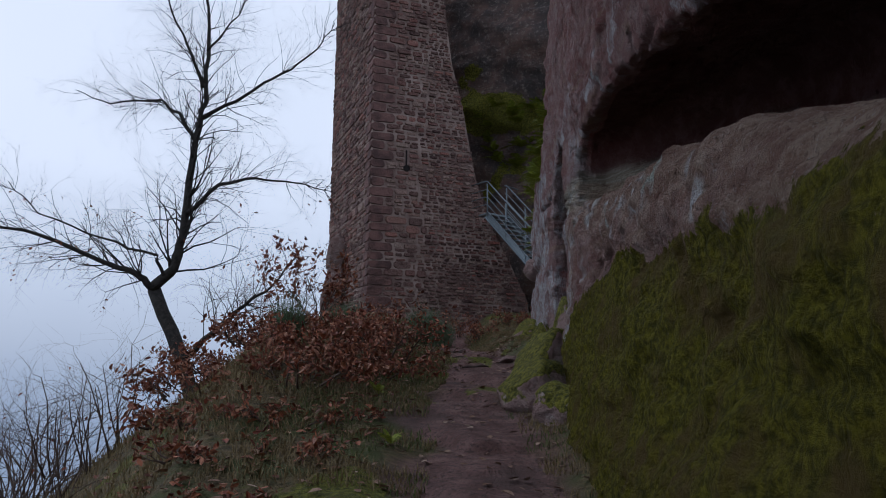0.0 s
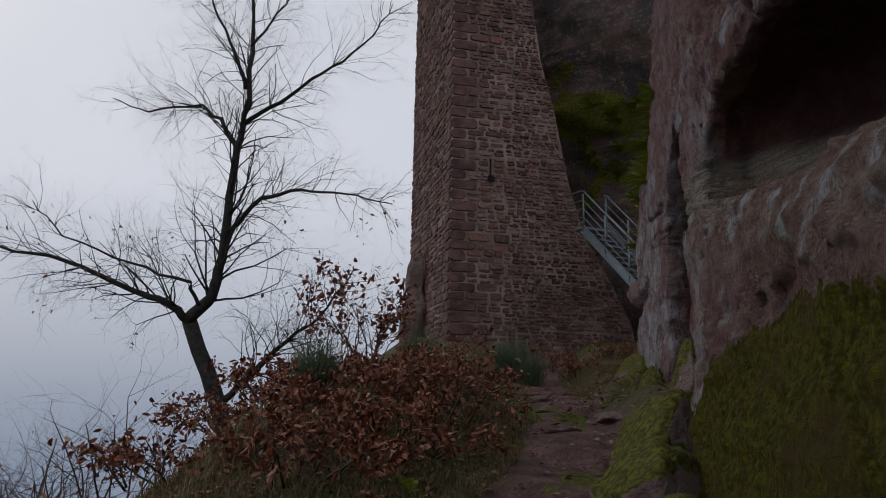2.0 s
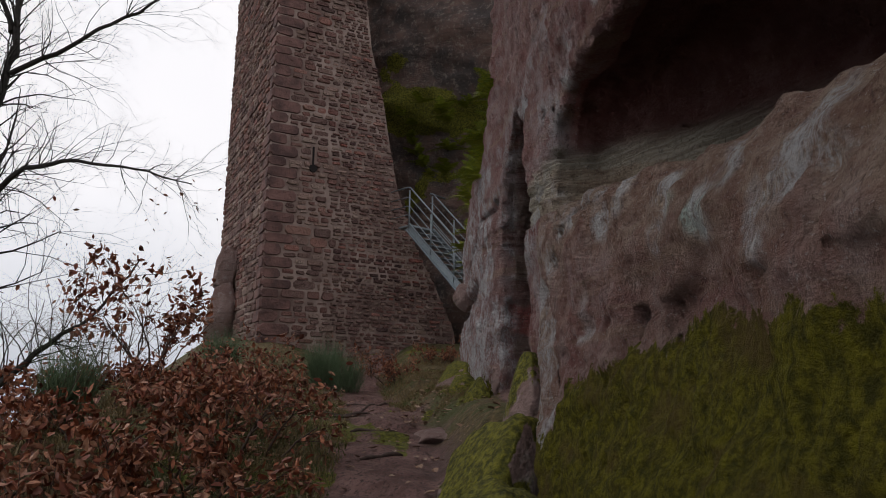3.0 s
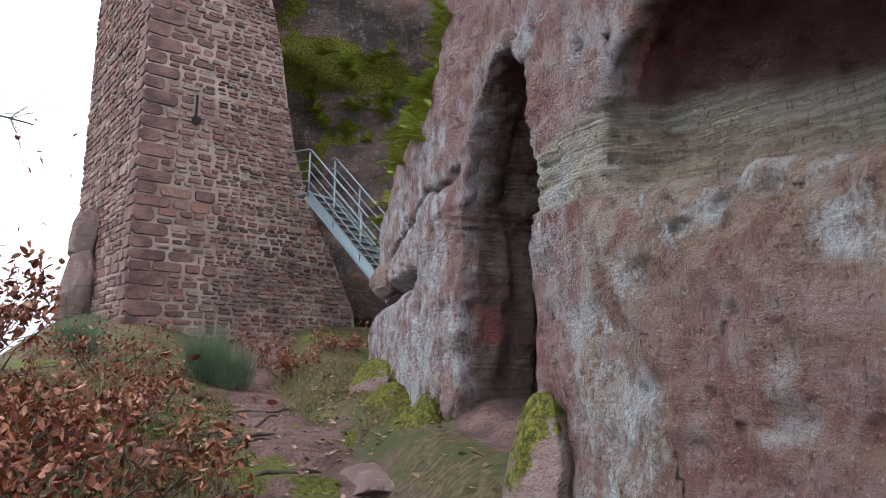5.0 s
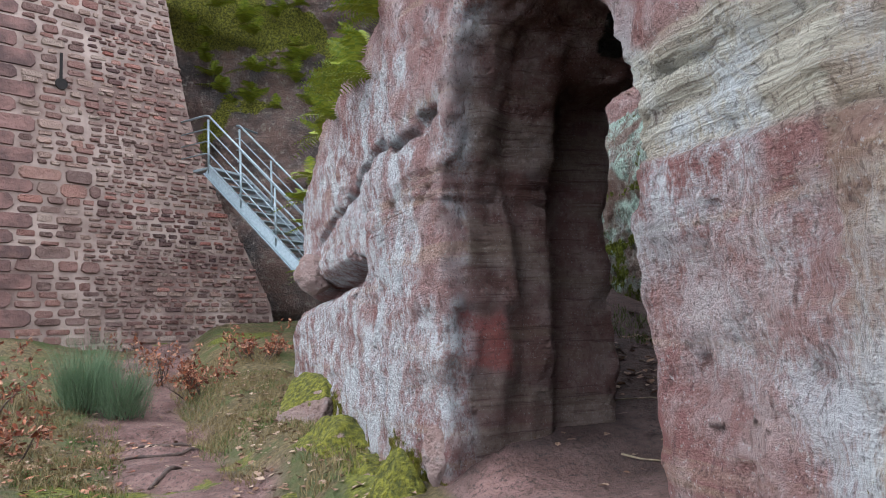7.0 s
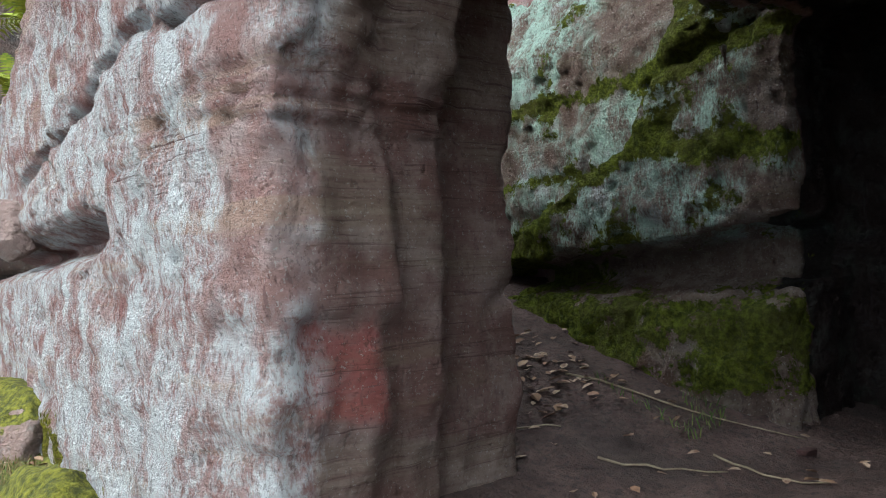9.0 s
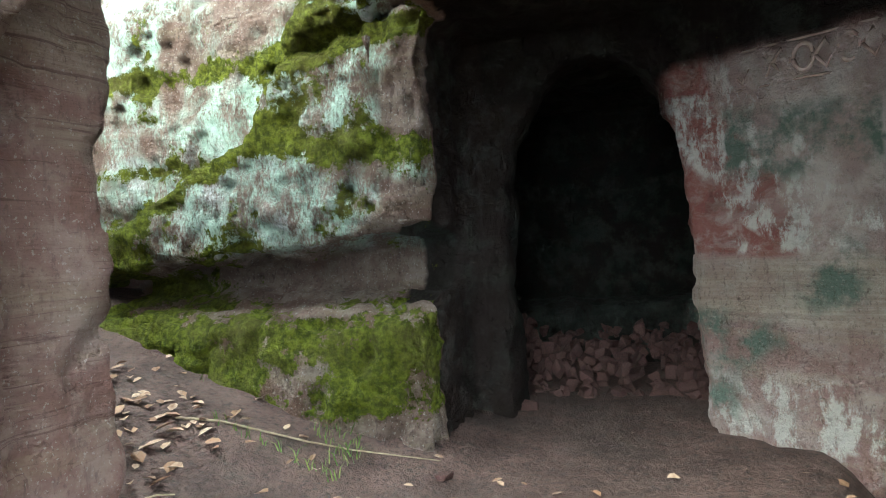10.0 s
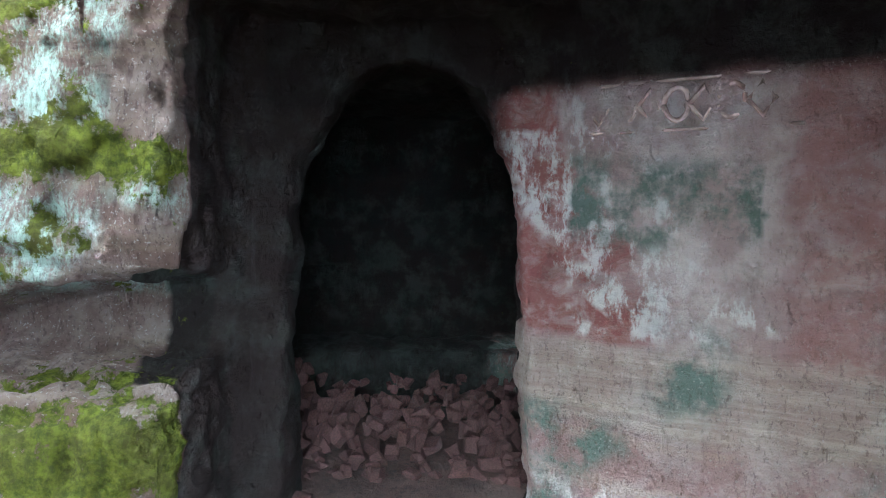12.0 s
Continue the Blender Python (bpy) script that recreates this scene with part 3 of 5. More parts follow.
def normals_of(v, q):
    n = np.zeros_like(v)
    fn_ = np.cross(v[q[:, 2]] - v[q[:, 0]], v[q[:, 3]] - v[q[:, 1]])
    for i in range(4):
        np.add.at(n, q[:, i], fn_)
    return n / np.maximum(np.linalg.norm(n, axis=1), 1e-9)[:, None]


def split_quads(v, q):
    """Every quad into four, new corners on the edges and in the middle."""
    nv = len(v)
    e = np.sort(np.concatenate([q[:, [i, (i + 1) % 4]] for i in range(4)]), 1)
    key, inv = np.unique(e[:, 0].astype(np.int64) * nv + e[:, 1], return_inverse=True)
    a, b = key // nv, key % nv
    m = nv + inv.reshape(4, -1).T
    c = nv + len(key) + np.arange(len(q))
    v = np.concatenate([v, (v[a] + v[b]) / 2, v[q].mean(1)])
    q = np.concatenate([np.stack([q[:, i], m[:, i], c, m[:, i - 1]], 1) for i in range(4)])
    return v, q


def fine_relief(p):
    """How far the worn stone lies back, at points on its surface."""
    x, y, z = p.T
    r = 0.06 * fbm(x * 8.5, y * 8.5, z * 8.5 + 3, 3)
    tool = vnoise(x * 10, y * 10 + z * 2.5, z * 2.6 + 40) - 0.5
    dressed = (x < 1.5) & (y > 8.8) & (y < 12.6) | (x > 3.4)
    r += np.where(dressed, 0.05 * tool + 0.02 * (vnoise(x * 19 + 5, y * 19, z * 6) - 0.5), 0)
    pit = vnoise(x * 15 + 50, y * 15, z * 11)
    r += np.where((x > 3.4) & (y > 12.05), 0.045 * sstep(0.60, 0.85, pit), 0.022 * sstep(0.72, 0.9, pit))
    r += 0.05 * fbm(x * 0.8, y * 0.8, z * 9.0, 3)
    warp = z + 0.07 * fbm(x * 1.5, y * 1.5, z * 1.5, 2) - 0.03 * (y - 9)
    lay = (warp * 9.0) % 1.0
    lay2 = (warp * 17.0 + 0.3) % 1.0
    b0, b1 = np.interp(y, BAND_Y, BAND_LO), np.interp(y, BAND_Y, BAND_HI)
    inband = sstep(-0.03, 0.03, z - b0) * sstep(0.03, -0.03, z - b1) * (x < 2.6) * (y > 5.5) * (y < 10.5)
    r += inband * (0.028 * lay + 0.016 * lay2 + 0.03 * sstep(0.66, 0.85, vnoise(x * 6 + 9, y * 6, z * 16)))
    # joints: the top of the red block, and beds crossing the door's pier
    r += 0.03 * np.exp(-((z - b0) / 0.018) ** 2) * (x < 1.7) * (y > 7.5) * (y < 10.4)
    pier_ = (y > 12.0) & (y < 14.5) & (x < 2.0)
    for k_, w_ in ((4.20, 0.03), (4.27, 0.02), (4.33, 0.025), (3.62, 0.012), (2.98, 0.015)):
        line = k_ + 0.05 * np.sin(y * 5 + k_ * 9) + 0.06 * fbm(x * 2, y * 2, z * 0 + k_, 2)
        r += pier_ * w_ * np.exp(-((z - line) / 0.016) ** 2)
    lump = (x < 1.7) & (y < 9.2)
    r += np.where(lump, 0.05 * np.abs(fbm(x * 4.2, y * 4.2, z * 6.5, 3)) + 0.05 * fbm(x * 7, y * 7, z * 13, 3), 0)
    return r


# the pale bed on the dressed wall: its lower and upper edge along the wall
BAND_Y = [5.5, 7.0, 8.0, 9.0, 9.6, 10.4]
BAND_LO = [3.40, 3.55, 3.66, 3.77, 3.83, 3.89]
BAND_HI = [3.95, 4.05, 4.15, 4.36, 4.22, 4.26]

ROCK_V, ROCK_F = surface(rock, (0.0, -3.8, -0.6), (7.6, 22.2, 9.2), 0.055)


def rock_masks(v):
    x, y, z = v[:, 0], v[:, 1], v[:, 2]
    gz = np.interp(y, PATH_Y, PATH_Z)
    led = np.interp(y, LEDGE_Y, LEDGE_Z)
    n1 = fbm(x * 1.3, y * 1.3, z * 1.3, 4)
    n2 = fbm(x * 4 + 9, y * 4, z * 4, 3)
    outer = x < 1.7
    top = np.interp(y, [-4, 4, 6.4, 7.1, 8.6, 9.2], [2.1, 2.35, 2.62, 2.6, 2.15, 1.2])
    moss = np.where(outer, sstep(0.12, -0.12, z - top + 0.5 * n1 + 0.25 * n2), 0)
    foot = sstep(0.35, 0.0, z - gz - 0.42 - 0.6 * n1) * (y > 8.3) * (y < 17.5) * outer
    moss = np.maximum(moss, foot * sstep(-0.05, 0.05, n2 + 0.03))
    court = (x > 3.0) & (x < 4.75) & (y > 12.06) & ~((x > 4.13) & (y < 12.2))
    ridge = np.interp(z, [3.0, 3.8, 4.17, 4.48, 5.2, 7], [15.5, 14.6, 13.95, 13.25, 12.9, 12.6])
    m2 = np.exp(-((y - ridge + 0.1) / 0.28) ** 2) + 0.75 * np.exp(-((z - 4.36 - 0.15 * n1) / 0.09) ** 2) + np.exp(-((z - 4.98) / 0.1) ** 2)
    m2 = m2 + sstep(3.5, 3.3, z) * 0.78 + 0.5 * sstep(13.0, 14.0, y) * sstep(4.4, 4.0, z)
    moss = np.where(court, np.clip(m2 + 2.0 * n2 - 0.02, 0, 1) * sstep(2.75, 2.95, z), moss)
    b0, b1 = np.interp(y, BAND_Y, BAND_LO), np.interp(y, BAND_Y, BAND_HI)
    strata = sstep(-0.03, 0.02, z - b0 - 0.04 * n2) * sstep(0.05, -0.05, z - b1 - 0.12 * n2) * (y > 5.5) * sstep(10.7, 10.4, y) * (x < 2.6)
    pale = sstep(-0.02, 0.16, n2 + 0.7 * n1 + 0.10 * np.exp(-((z - led + 0.15) / 0.25) ** 2) * (y < 9.4) + np.interp(y, [4, 8.2, 9.2, 12, 12.6, 13.1, 20], [-0.20, -0.05, 0.10, 0.12, 0.15, 0.40, 0.30]))
    cross = sstep(0.20, 0.08, np.abs(z - 4.18 + 0.12 * (y - 12.4) - 0.1 * n1)) * (y > 11.5) * (y < 14.2) * (x < 2.2) * sstep(-0.12, 0.1, n1 + n2)
    # Court lichen stops above the undercut, whose shade is put into the colour.
    lich = np.where(court, sstep(-0.08, 0.10, n1 + 0.7 * n2 + 0.10) * sstep(3.72, 3.84, z), pale * sstep(1.2, 1.02, x) * (y > 3) * np.where((y > 9) & (y < 12.2), sstep(-0.2, 0.25, n1), 1) * sstep(5.3, 4.6, z - 0.5 * (y > 9)))
    lich = np.maximum(lich, (x > 6.1) * sstep(2.9, 3.0, z) * sstep(3.24, 3.19, z))
    mint = np.where(court | (x > 6), 1.0, sstep(0.04, 0.14, n1 - 0.02) * (y < 9.6) * sstep(0.5, 0.1, np.abs(z - led + 0.2)))
    red = sstep(0.04, -0.04, np.abs(z - 3.30 + 0.3 * (x - 1.2)) - 0.19 + n2 * 0.35) * sstep(12.7, 12.55, y) * (y > 11.6) * sstep(0.95, 1.03, x + 0.15 * n1) * sstep(1.42, 1.36, x)
    red = np.maximum(red, 0.75 * sstep(4.35, 4.6, z) * (x > 1.15) * (x < 3.2) * (y < 9.5))
    paint = (x > 3.5) & (x < 4.95) & (y < 10.95) & (y > 8.6)
    d = 10.78 - y
    dw = d + 0.12 * n2
    edge_r = np.interp(z, [3.55, 3.7, 4.0, 4.35, 4.6, 4.8], [0.50, 0.52, 0.40, 0.16, 0.12, 0.10])
    red = np.maximum(red, 1.0 * paint * sstep(0.03, -0.03, dw - edge_r) * sstep(3.58, 3.63, z + 0.1 * n2))
    red = np.maximum(red, 0.6 * paint * sstep(0.85, 1.0, d) * sstep(3.5, 3.6, z))
    slant = z + 0.45 * d + 0.05 * n1
    streak = fbm(x * 3, y * 3, slant * 15, 3)
    white = paint * (sstep(-0.02, 0.06, streak + 0.33 - 1.2 * np.abs(dw - edge_r + 0.05)) * (z > 3.62) * (z < 4.5)
                     + 0.9 * sstep(0.02, 0.10, n2 - 0.02 + 0.5 * streak) * sstep(3.05, 2.9, z) + 0.8 * sstep(0.02, 0.1, n2 - 0.02) * (d < 0.22) * (z > 4.2))
    white = np.clip(white, 0, 1)
    strata = np.maximum(strata, 0.5 * paint * sstep(0.03, -0.03, np.abs(z - 3.42) - 0.18 - 0.15 * n1))
    green = np.where(x > 4.98, 1.0, 0.0) + paint * np.clip(sstep(0.06, -0.04, np.abs(z - 4.24 + 0.1 * d) - 0.16 - 0.3 * n1) * (d > 0.18) * (d < 0.85) + sstep(0.03, 0.12, -n1 + 0.2 * n2) * (z < 3.5) + sstep(0.2, 0.08, np.abs(d - 0.62)) * sstep(0.25, 0.1, np.abs(z - 3.5)), 0, 1)
    reveal = (x > 1.1) & (x < 2.7) & (y > 11.8) & (y < 13.2) & (z < 5.2)
    tilt_z = z + 0.22 * (x - 1.2) + 0.10 * n1
    strata = np.maximum(strata, 0.38 * reveal * sstep(0.02, 0.12, fbm(x * 0.8, y * 0.8, tilt_z * 6.0 + 3, 3)) * (1 - red))
    cross = np.maximum(cross, 0.6 * reveal)
    # dark red stone; the door reveals and the hollow also carry painted shade
    fresh_shade = 0.46 * ((x > 1.02) & (x < 2.6) & (y > 9.9) & (y < 13.0) & (z < 6)) * sstep(1.02, 1.2, x + 0.08 * n2) * (1 - red) + sstep(led + 0.40, led + 0.55, z) * (x > 1.2) * (x < 3.2) * (y < 9.4) + 0.7 * paint * sstep(4.62, 4.7, z) + sstep(9.0, 7.8, y) * (x < 1.6) * (0.12 + 0.35 * sstep(-0.05, 0.15, n1))
    strip = (x > 6.1) * sstep(2.9, 3.0, z) * sstep(3.24, 3.19, z + 0.1 * n2)
    # chamber, arch wall, block end, wall top, ceiling: shade put into the colour
    cave_shade = np.clip(np.where((x > 4.95), 1.0 - 0.8 * strip, 0.0) + 0.9 * paint * sstep(4.64, 4.74, z + 0.1 * n2) + 0.97 * ((x > 4.13) & (y > 10.84) & (y < 12.4)) * sstep(10.8, 10.98, y + 0.15 * n2) + np.where((x > 1.9) & (x < 4.95) & (z > 4.6) & (y < 12.0), sstep(4.62, 4.85, z + 0.4 * n1), 0), 0, 1)
    cream = outer * (y < 9.4) * (z < led + 0.3) * np.clip(0.35 + 0.55 * sstep(0.7, 0.1, led - z) + 1.6 * n1 + 0.8 * n2, 0, 1)
    # algae covers the court; the door reveals' share is shade put into the colour
    return dict(moss=moss, cream=cream, strata=strata, lichen=lich, red=red, white=white, green=green, mint=mint, fresh_shade=fresh_shade, cave_shade=cave_shade, algae_shade=np.where(court, 0.55, 0.0) + 0.25 * ((x > 1.05) & (x < 2.6) & (y > 9.9) & (y < 13.0) & (z < 6)) * sstep(1.02, 1.16, x + 0.08 * n2) * (1 - red), cross=cross, pale_wall=paint * sstep(4.75, 4.6, z) * (0.35 + 0.65 * sstep(3.5, 3.7, z)) * np.clip(0.75 + 1.2 * n1, 0, 1))


centre = ROCK_V[ROCK_F].mean(1)
seen = (centre[:, 0] < 7.2) & (centre[:, 1] > -1) & (centre[:, 1] < 19.5) & (centre[:, 2] > 0.2) & (centre[:, 2] < 8.0)
FINE_V, fine_f = split_quads(ROCK_V, ROCK_F[seen])
rock_n = normals_of(FINE_V, fine_f)
FINE_V = FINE_V - rock_n * fine_relief(FINE_V)[:, None]
ROCK_F = np.concatenate([fine_f, ROCK_F[~seen]])
ROCK_V = FINE_V
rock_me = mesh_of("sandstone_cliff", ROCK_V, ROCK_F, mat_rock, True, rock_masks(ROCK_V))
cliff = tagged(new("sandstone_cliff", rock_me), "weathered red sandstone cliff with moss, a long hollow and a carved doorway", "cliff", kind="structure")


def grid_mesh(xs, ys, zf):
    X, Y = np.meshgrid(xs, ys, indexing="ij")
    Z = zf(X, Y)
    v = np.stack([X.ravel(), Y.ravel(), Z.ravel()], 1)
    i = np.arange(len(xs) - 1)[:, None] * len(ys) + np.arange(len(ys) - 1)[None]
    f = np.stack([i, i + len(ys), i + len(ys) + 1, i + 1], -1).reshape(-1, 4)
    return v, f


xs = np.concatenate([-np.geomspace(400, 6, 40), np.arange(-5.9, 7.0, 0.06), np.geomspace(7.1, 400, 25)])
ys = np.concatenate([-np.geomspace(400, 3, 30), np.arange(-2.9, 25, 0.06), np.geomspace(25.1, 400, 30)])
gv, gf = grid_mesh(xs, ys, height)
gx, gy = gv[:, 0], gv[:, 1]
gn = fbm(gx * 1.1, gy * 1.1, gx * 0, 4)
pathmask = np.clip(sstep(0.75, 0.35, np.abs(gx - path_x(gy)) + 0.9 * gn) + ((gx > 0.9) & (gy > 9.5) & (gy < 20)), 0, 1)
mossmask = sstep(0.0, 0.15, fbm(gx * 0.8 + 5, gy * 0.8, gx * 0 + 3, 4) + 0.35 * sstep(0.3, 0.9, gx) * (gy > 8) * (gy < 17) - 0.08) * (1 - ((gx > 1.1) & (gy > 9.5))) * (1 - 0.8 * ((gx > -0.1) & (gy > 9.4) & (gy < 12.9)))
ground = tagged(new("ground", mesh_of("ground", gv, gf, mat_ground, True, dict(path=pathmask, moss=mossmask, cave_dark=0.65 * sstep(1.0, 1.9, gx + 0.8 * gn) * (gy > 9.6) * (gy < 20)))), "trodden reddish sandstone path through dry grass, moss and leaf litter", "ground", kind="structure")

# ---- far cliff behind the stair ----
def far_rock(X, Y, Z):
    f = 26.3 - 0.35 * X + 0.5 * np.sin(Z * 0.8 + 0.5) - 0.10 * (Z - 8) - Y
    f = np.minimum(f, np.maximum(22.6 - Y + 0.30 * (Z - 3), 2.3 - X + 0.12 * (Z - 3)))
    f = f + 1.1 * fbm(X * 0.5, Y * 0.5, Z * 0.7, 3) + 0.45 * fbm(X * 1.6, Y * 1.6, Z * 2.4, 3) + 0.16 * fbm(X * 0.6, Y * 0.6, Z * 5, 2)
    return np.maximum(np.maximum(f, Y - 29), np.maximum(X - 11, Z - 19))


fv, ff = surface(far_rock, (-3.0, 20.5, 1.5), (11.4, 29.3, 19.4), 0.14)
fn = fbm(fv[:, 0] * 0.7, fv[:, 1] * 0.7, fv[:, 2] * 0.7 + 8, 4)
fm = sstep(-0.03, 0.12, fn - 0.12 + 0.12 * np.exp(-((fv[:, 2] - 11) / 2.0) ** 2) - 0.25 * sstep(8.6, 7.6, fv[:, 2]))
far_cliff = tagged(new("rock_face", mesh_of("rock_face", fv, ff, mat_farrock, True, dict(moss=fm))), "dark mossy sandstone rock face rising beside the tower", "rock face", kind="structure")

# ---- tower ----
TC = Vector((-4.08, 22.4, 0))
TM = Matrix.Translation((TC.x, TC.y, 0)) @ Matrix.Rotation(radians(26), 4, "Z")
tower = tagged(new("castle_tower"), "tall castle tower of rough red sandstone blocks with a spreading foot", "tower")
EDGE_Z = [2.0, 4.3, 5.5, 6.4, 7.3, 8.3, 9.2, 10.8, 12.4, 14.8, 19.0]
EDGE_U = [6.0, 5.6, 5.0, 4.45, 4.05, 3.72, 3.52, 3.22, 2.80, 2.47, 2.0]
bm = bmesh.new()
rings = [[bm.verts.new(TM @ Vector(p)) for p in ((0, 0, zz), (uu, 0, zz), (uu, 5.7, zz), (0, 5.7, zz))] for zz, uu in zip(EDGE_Z, EDGE_U)]
for a, b in zip(rings, rings[1:]):
    for i in range(4):
        bm.faces.new((a[i], a[(i + 1) % 4], b[(i + 1) % 4], b[i]))
bm.faces.new(rings[-1])
part("core", bm, mat_mortar, tower, "rubble core with weathered mortar joints")
trng = random.Random(4)


def stone_verts(u0, u1, z0, z1, depth, side, jit):
    """A rough block with cut corners: an eight-sided back and a smaller, uneven front."""
    c = min(u1 - u0, z1 - z0) * trng.uniform(0.16, 0.30)
    ring = [(u0 + c, z0), (u1 - c, z0), (u1, z0 + c), (u1, z1 - c), (u1 - c, z1), (u0 + c, z1), (u0, z1 - c), (u0, z0 + c)]
    ring = [(u + trng.uniform(-jit, jit), z + trng.uniform(-jit, jit) * 0.7) for u, z in ring]
    mu, mz = (u0 + u1) / 2, (z0 + z1) / 2
    k_ = 1 - 0.03 / max(0.08, min(u1 - u0, z1 - z0))
    out = [(u, 0.03, z) for u, z in ring]
    tilt, slope = trng.uniform(-0.06, 0.06), trng.uniform(-0.06, 0.06)
    out += [(mu + (u - mu) * k_, -depth + tilt * (u - mu) + slope * (z - mz) - trng.uniform(0, 0.01), mz + (z - mz) * k_) for u, z in ring]
    if side:
        out = [(y, x, z) for x, y, z in out]
    return out


STONE_F = [(8, 9, 10, 11), (8, 11, 12, 15), (15, 12, 13, 14)] + [(i, (i + 1) % 8, 8 + (i + 1) % 8, 8 + i) for i in range(8)]
STONE_R = [tuple(reversed(q)) for q in STONE_F]
rest_v, rest_f = [], []
count = 0


def lay_stone(a, b, z0, z1, depth, side, jit, corner=False):
    global count
    vs = stone_verts(a, b, z0, z1, depth, side, jit)
    if corner:
        me = bpy.data.meshes.new("corner_block")
        me.from_pydata([tuple(TM @ Vector(v)) for v in vs], [], STONE_R if side else STONE_F)
        me.materials.append(mat_quoin)
        new("corner_block", me).parent = tower
    elif not side and 3.9 < z0 < 9.3 and a < 2.2 and count < 290:
        me = bpy.data.meshes.new("stone")
        me.from_pydata([tuple(TM @ Vector(v)) for v in vs], [], STONE_F)
        me.materials.append(mat_stone)
        ob = new("stone", me)
        ob.parent = tower
        count += 1
    else:
        k0 = len(rest_v)
        rest_v.extend(tuple(TM @ Vector(v)) for v in vs)
        rest_f.extend(tuple(k0 + i for i in q) for q in (STONE_R if side else STONE_F))


# long and short corner blocks, coursed blocks beside them, thin rubble farther along
z, row = 2.4, 0
while z < 18.6:
    hh = trng.uniform(0.24, 0.36)
    quoin = 0.78 if row % 2 else 0.46
    lay_stone(-0.03, quoin, z + 0.01, z + hh - 0.012, 0.030, 0, 0.016, True)
    lay_stone(-0.03, 1.15 - quoin, z + 0.01, z + hh - 0.012, 0.030, 1, 0.016, True)
    for side in (0, 1):
        zone = [(quoin, 1.75 + trng.uniform(-0.25, 0.25), 2), (None, 99, 3)] if not side else [(1.15 - quoin, 99, 2)]
        u = zone[0][0]
        for start, stop, sub in zone:
            u = start if start is not None else u
            end = min(stop, 5.7 if side else float(np.interp(z + hh / 2, EDGE_Z, EDGE_U)) + trng.uniform(-0.05, 0.05))
            n_ = sub - (1 if hh < 0.28 and sub == 2 and trng.random() < 0.6 else 0)
            cuts = [0] + sorted((i + trng.uniform(-0.22, 0.22)) / n_ for i in range(1, n_)) + [1]
            for c0, c1 in zip(cuts, cuts[1:]):
                w0 = u + trng.uniform(0, 0.05)
                drift = 0.0
                while w0 < end - 0.06:
                    h_ = hh * (c1 - c0)
                    w1 = min(end, w0 + h_ * trng.uniform(1.1, 2.9) + 0.06)
                    if end - w1 < 0.10:
                        w1 = end
                    g_ = trng.uniform(0.016, 0.042) if w0 < 1.7 else trng.uniform(0.010, 0.026)
                    drift += trng.uniform(-0.022, 0.022)
                    drift *= 0.8
                    a, b = w0 + g_ / 2, w1 - g_ / 2
                    q0, q1 = z + hh * c0 + g_ / 2 + drift, z + hh * c1 - g_ / 2 + drift + trng.uniform(-0.012, 0.012)
                    slit = side == 0 and a < 1.26 and b > 1.12 and q0 < 9.08 and q1 > 8.40
                    for aa, bb in (((a, 1.13), (1.25, b)) if slit else ((a, b),)):
                        if bb - aa > 0.05 and q1 - q0 > 0.03:
                            lay_stone(aa, bb, q0, q1, 0.024 + trng.uniform(-0.016, 0.024), side, 0.014)
                    w0 = w1
            u = end
    z += hh
    row += 1
me = bpy.data.meshes.new("stonework")
me.from_pydata(rest_v, [], rest_f)
me.materials.append(mat_stone_rest)
ob = new("stonework", me)
ob.parent = tower
tagged(ob, kind="stuff")
# No hole is cut: a solid inlay with the slit's shade painted on.
bm = bmesh.new()
box_bm(bm, TM @ Matrix.Translation((1.19, -0.02, 8.78)), 0.05, 0.02, 0.62)
bmesh.ops.create_cone(bm, segments=14, cap_ends=True, radius1=0.11, radius2=0.11, depth=0.02, matrix=TM @ Matrix.Translation((1.19, -0.052, 8.47)) @ Matrix.Rotation(radians(90), 4, "X"))
part("arrow_slit", bm, mat_void, tower, "narrow keyhole-shaped arrow slit")

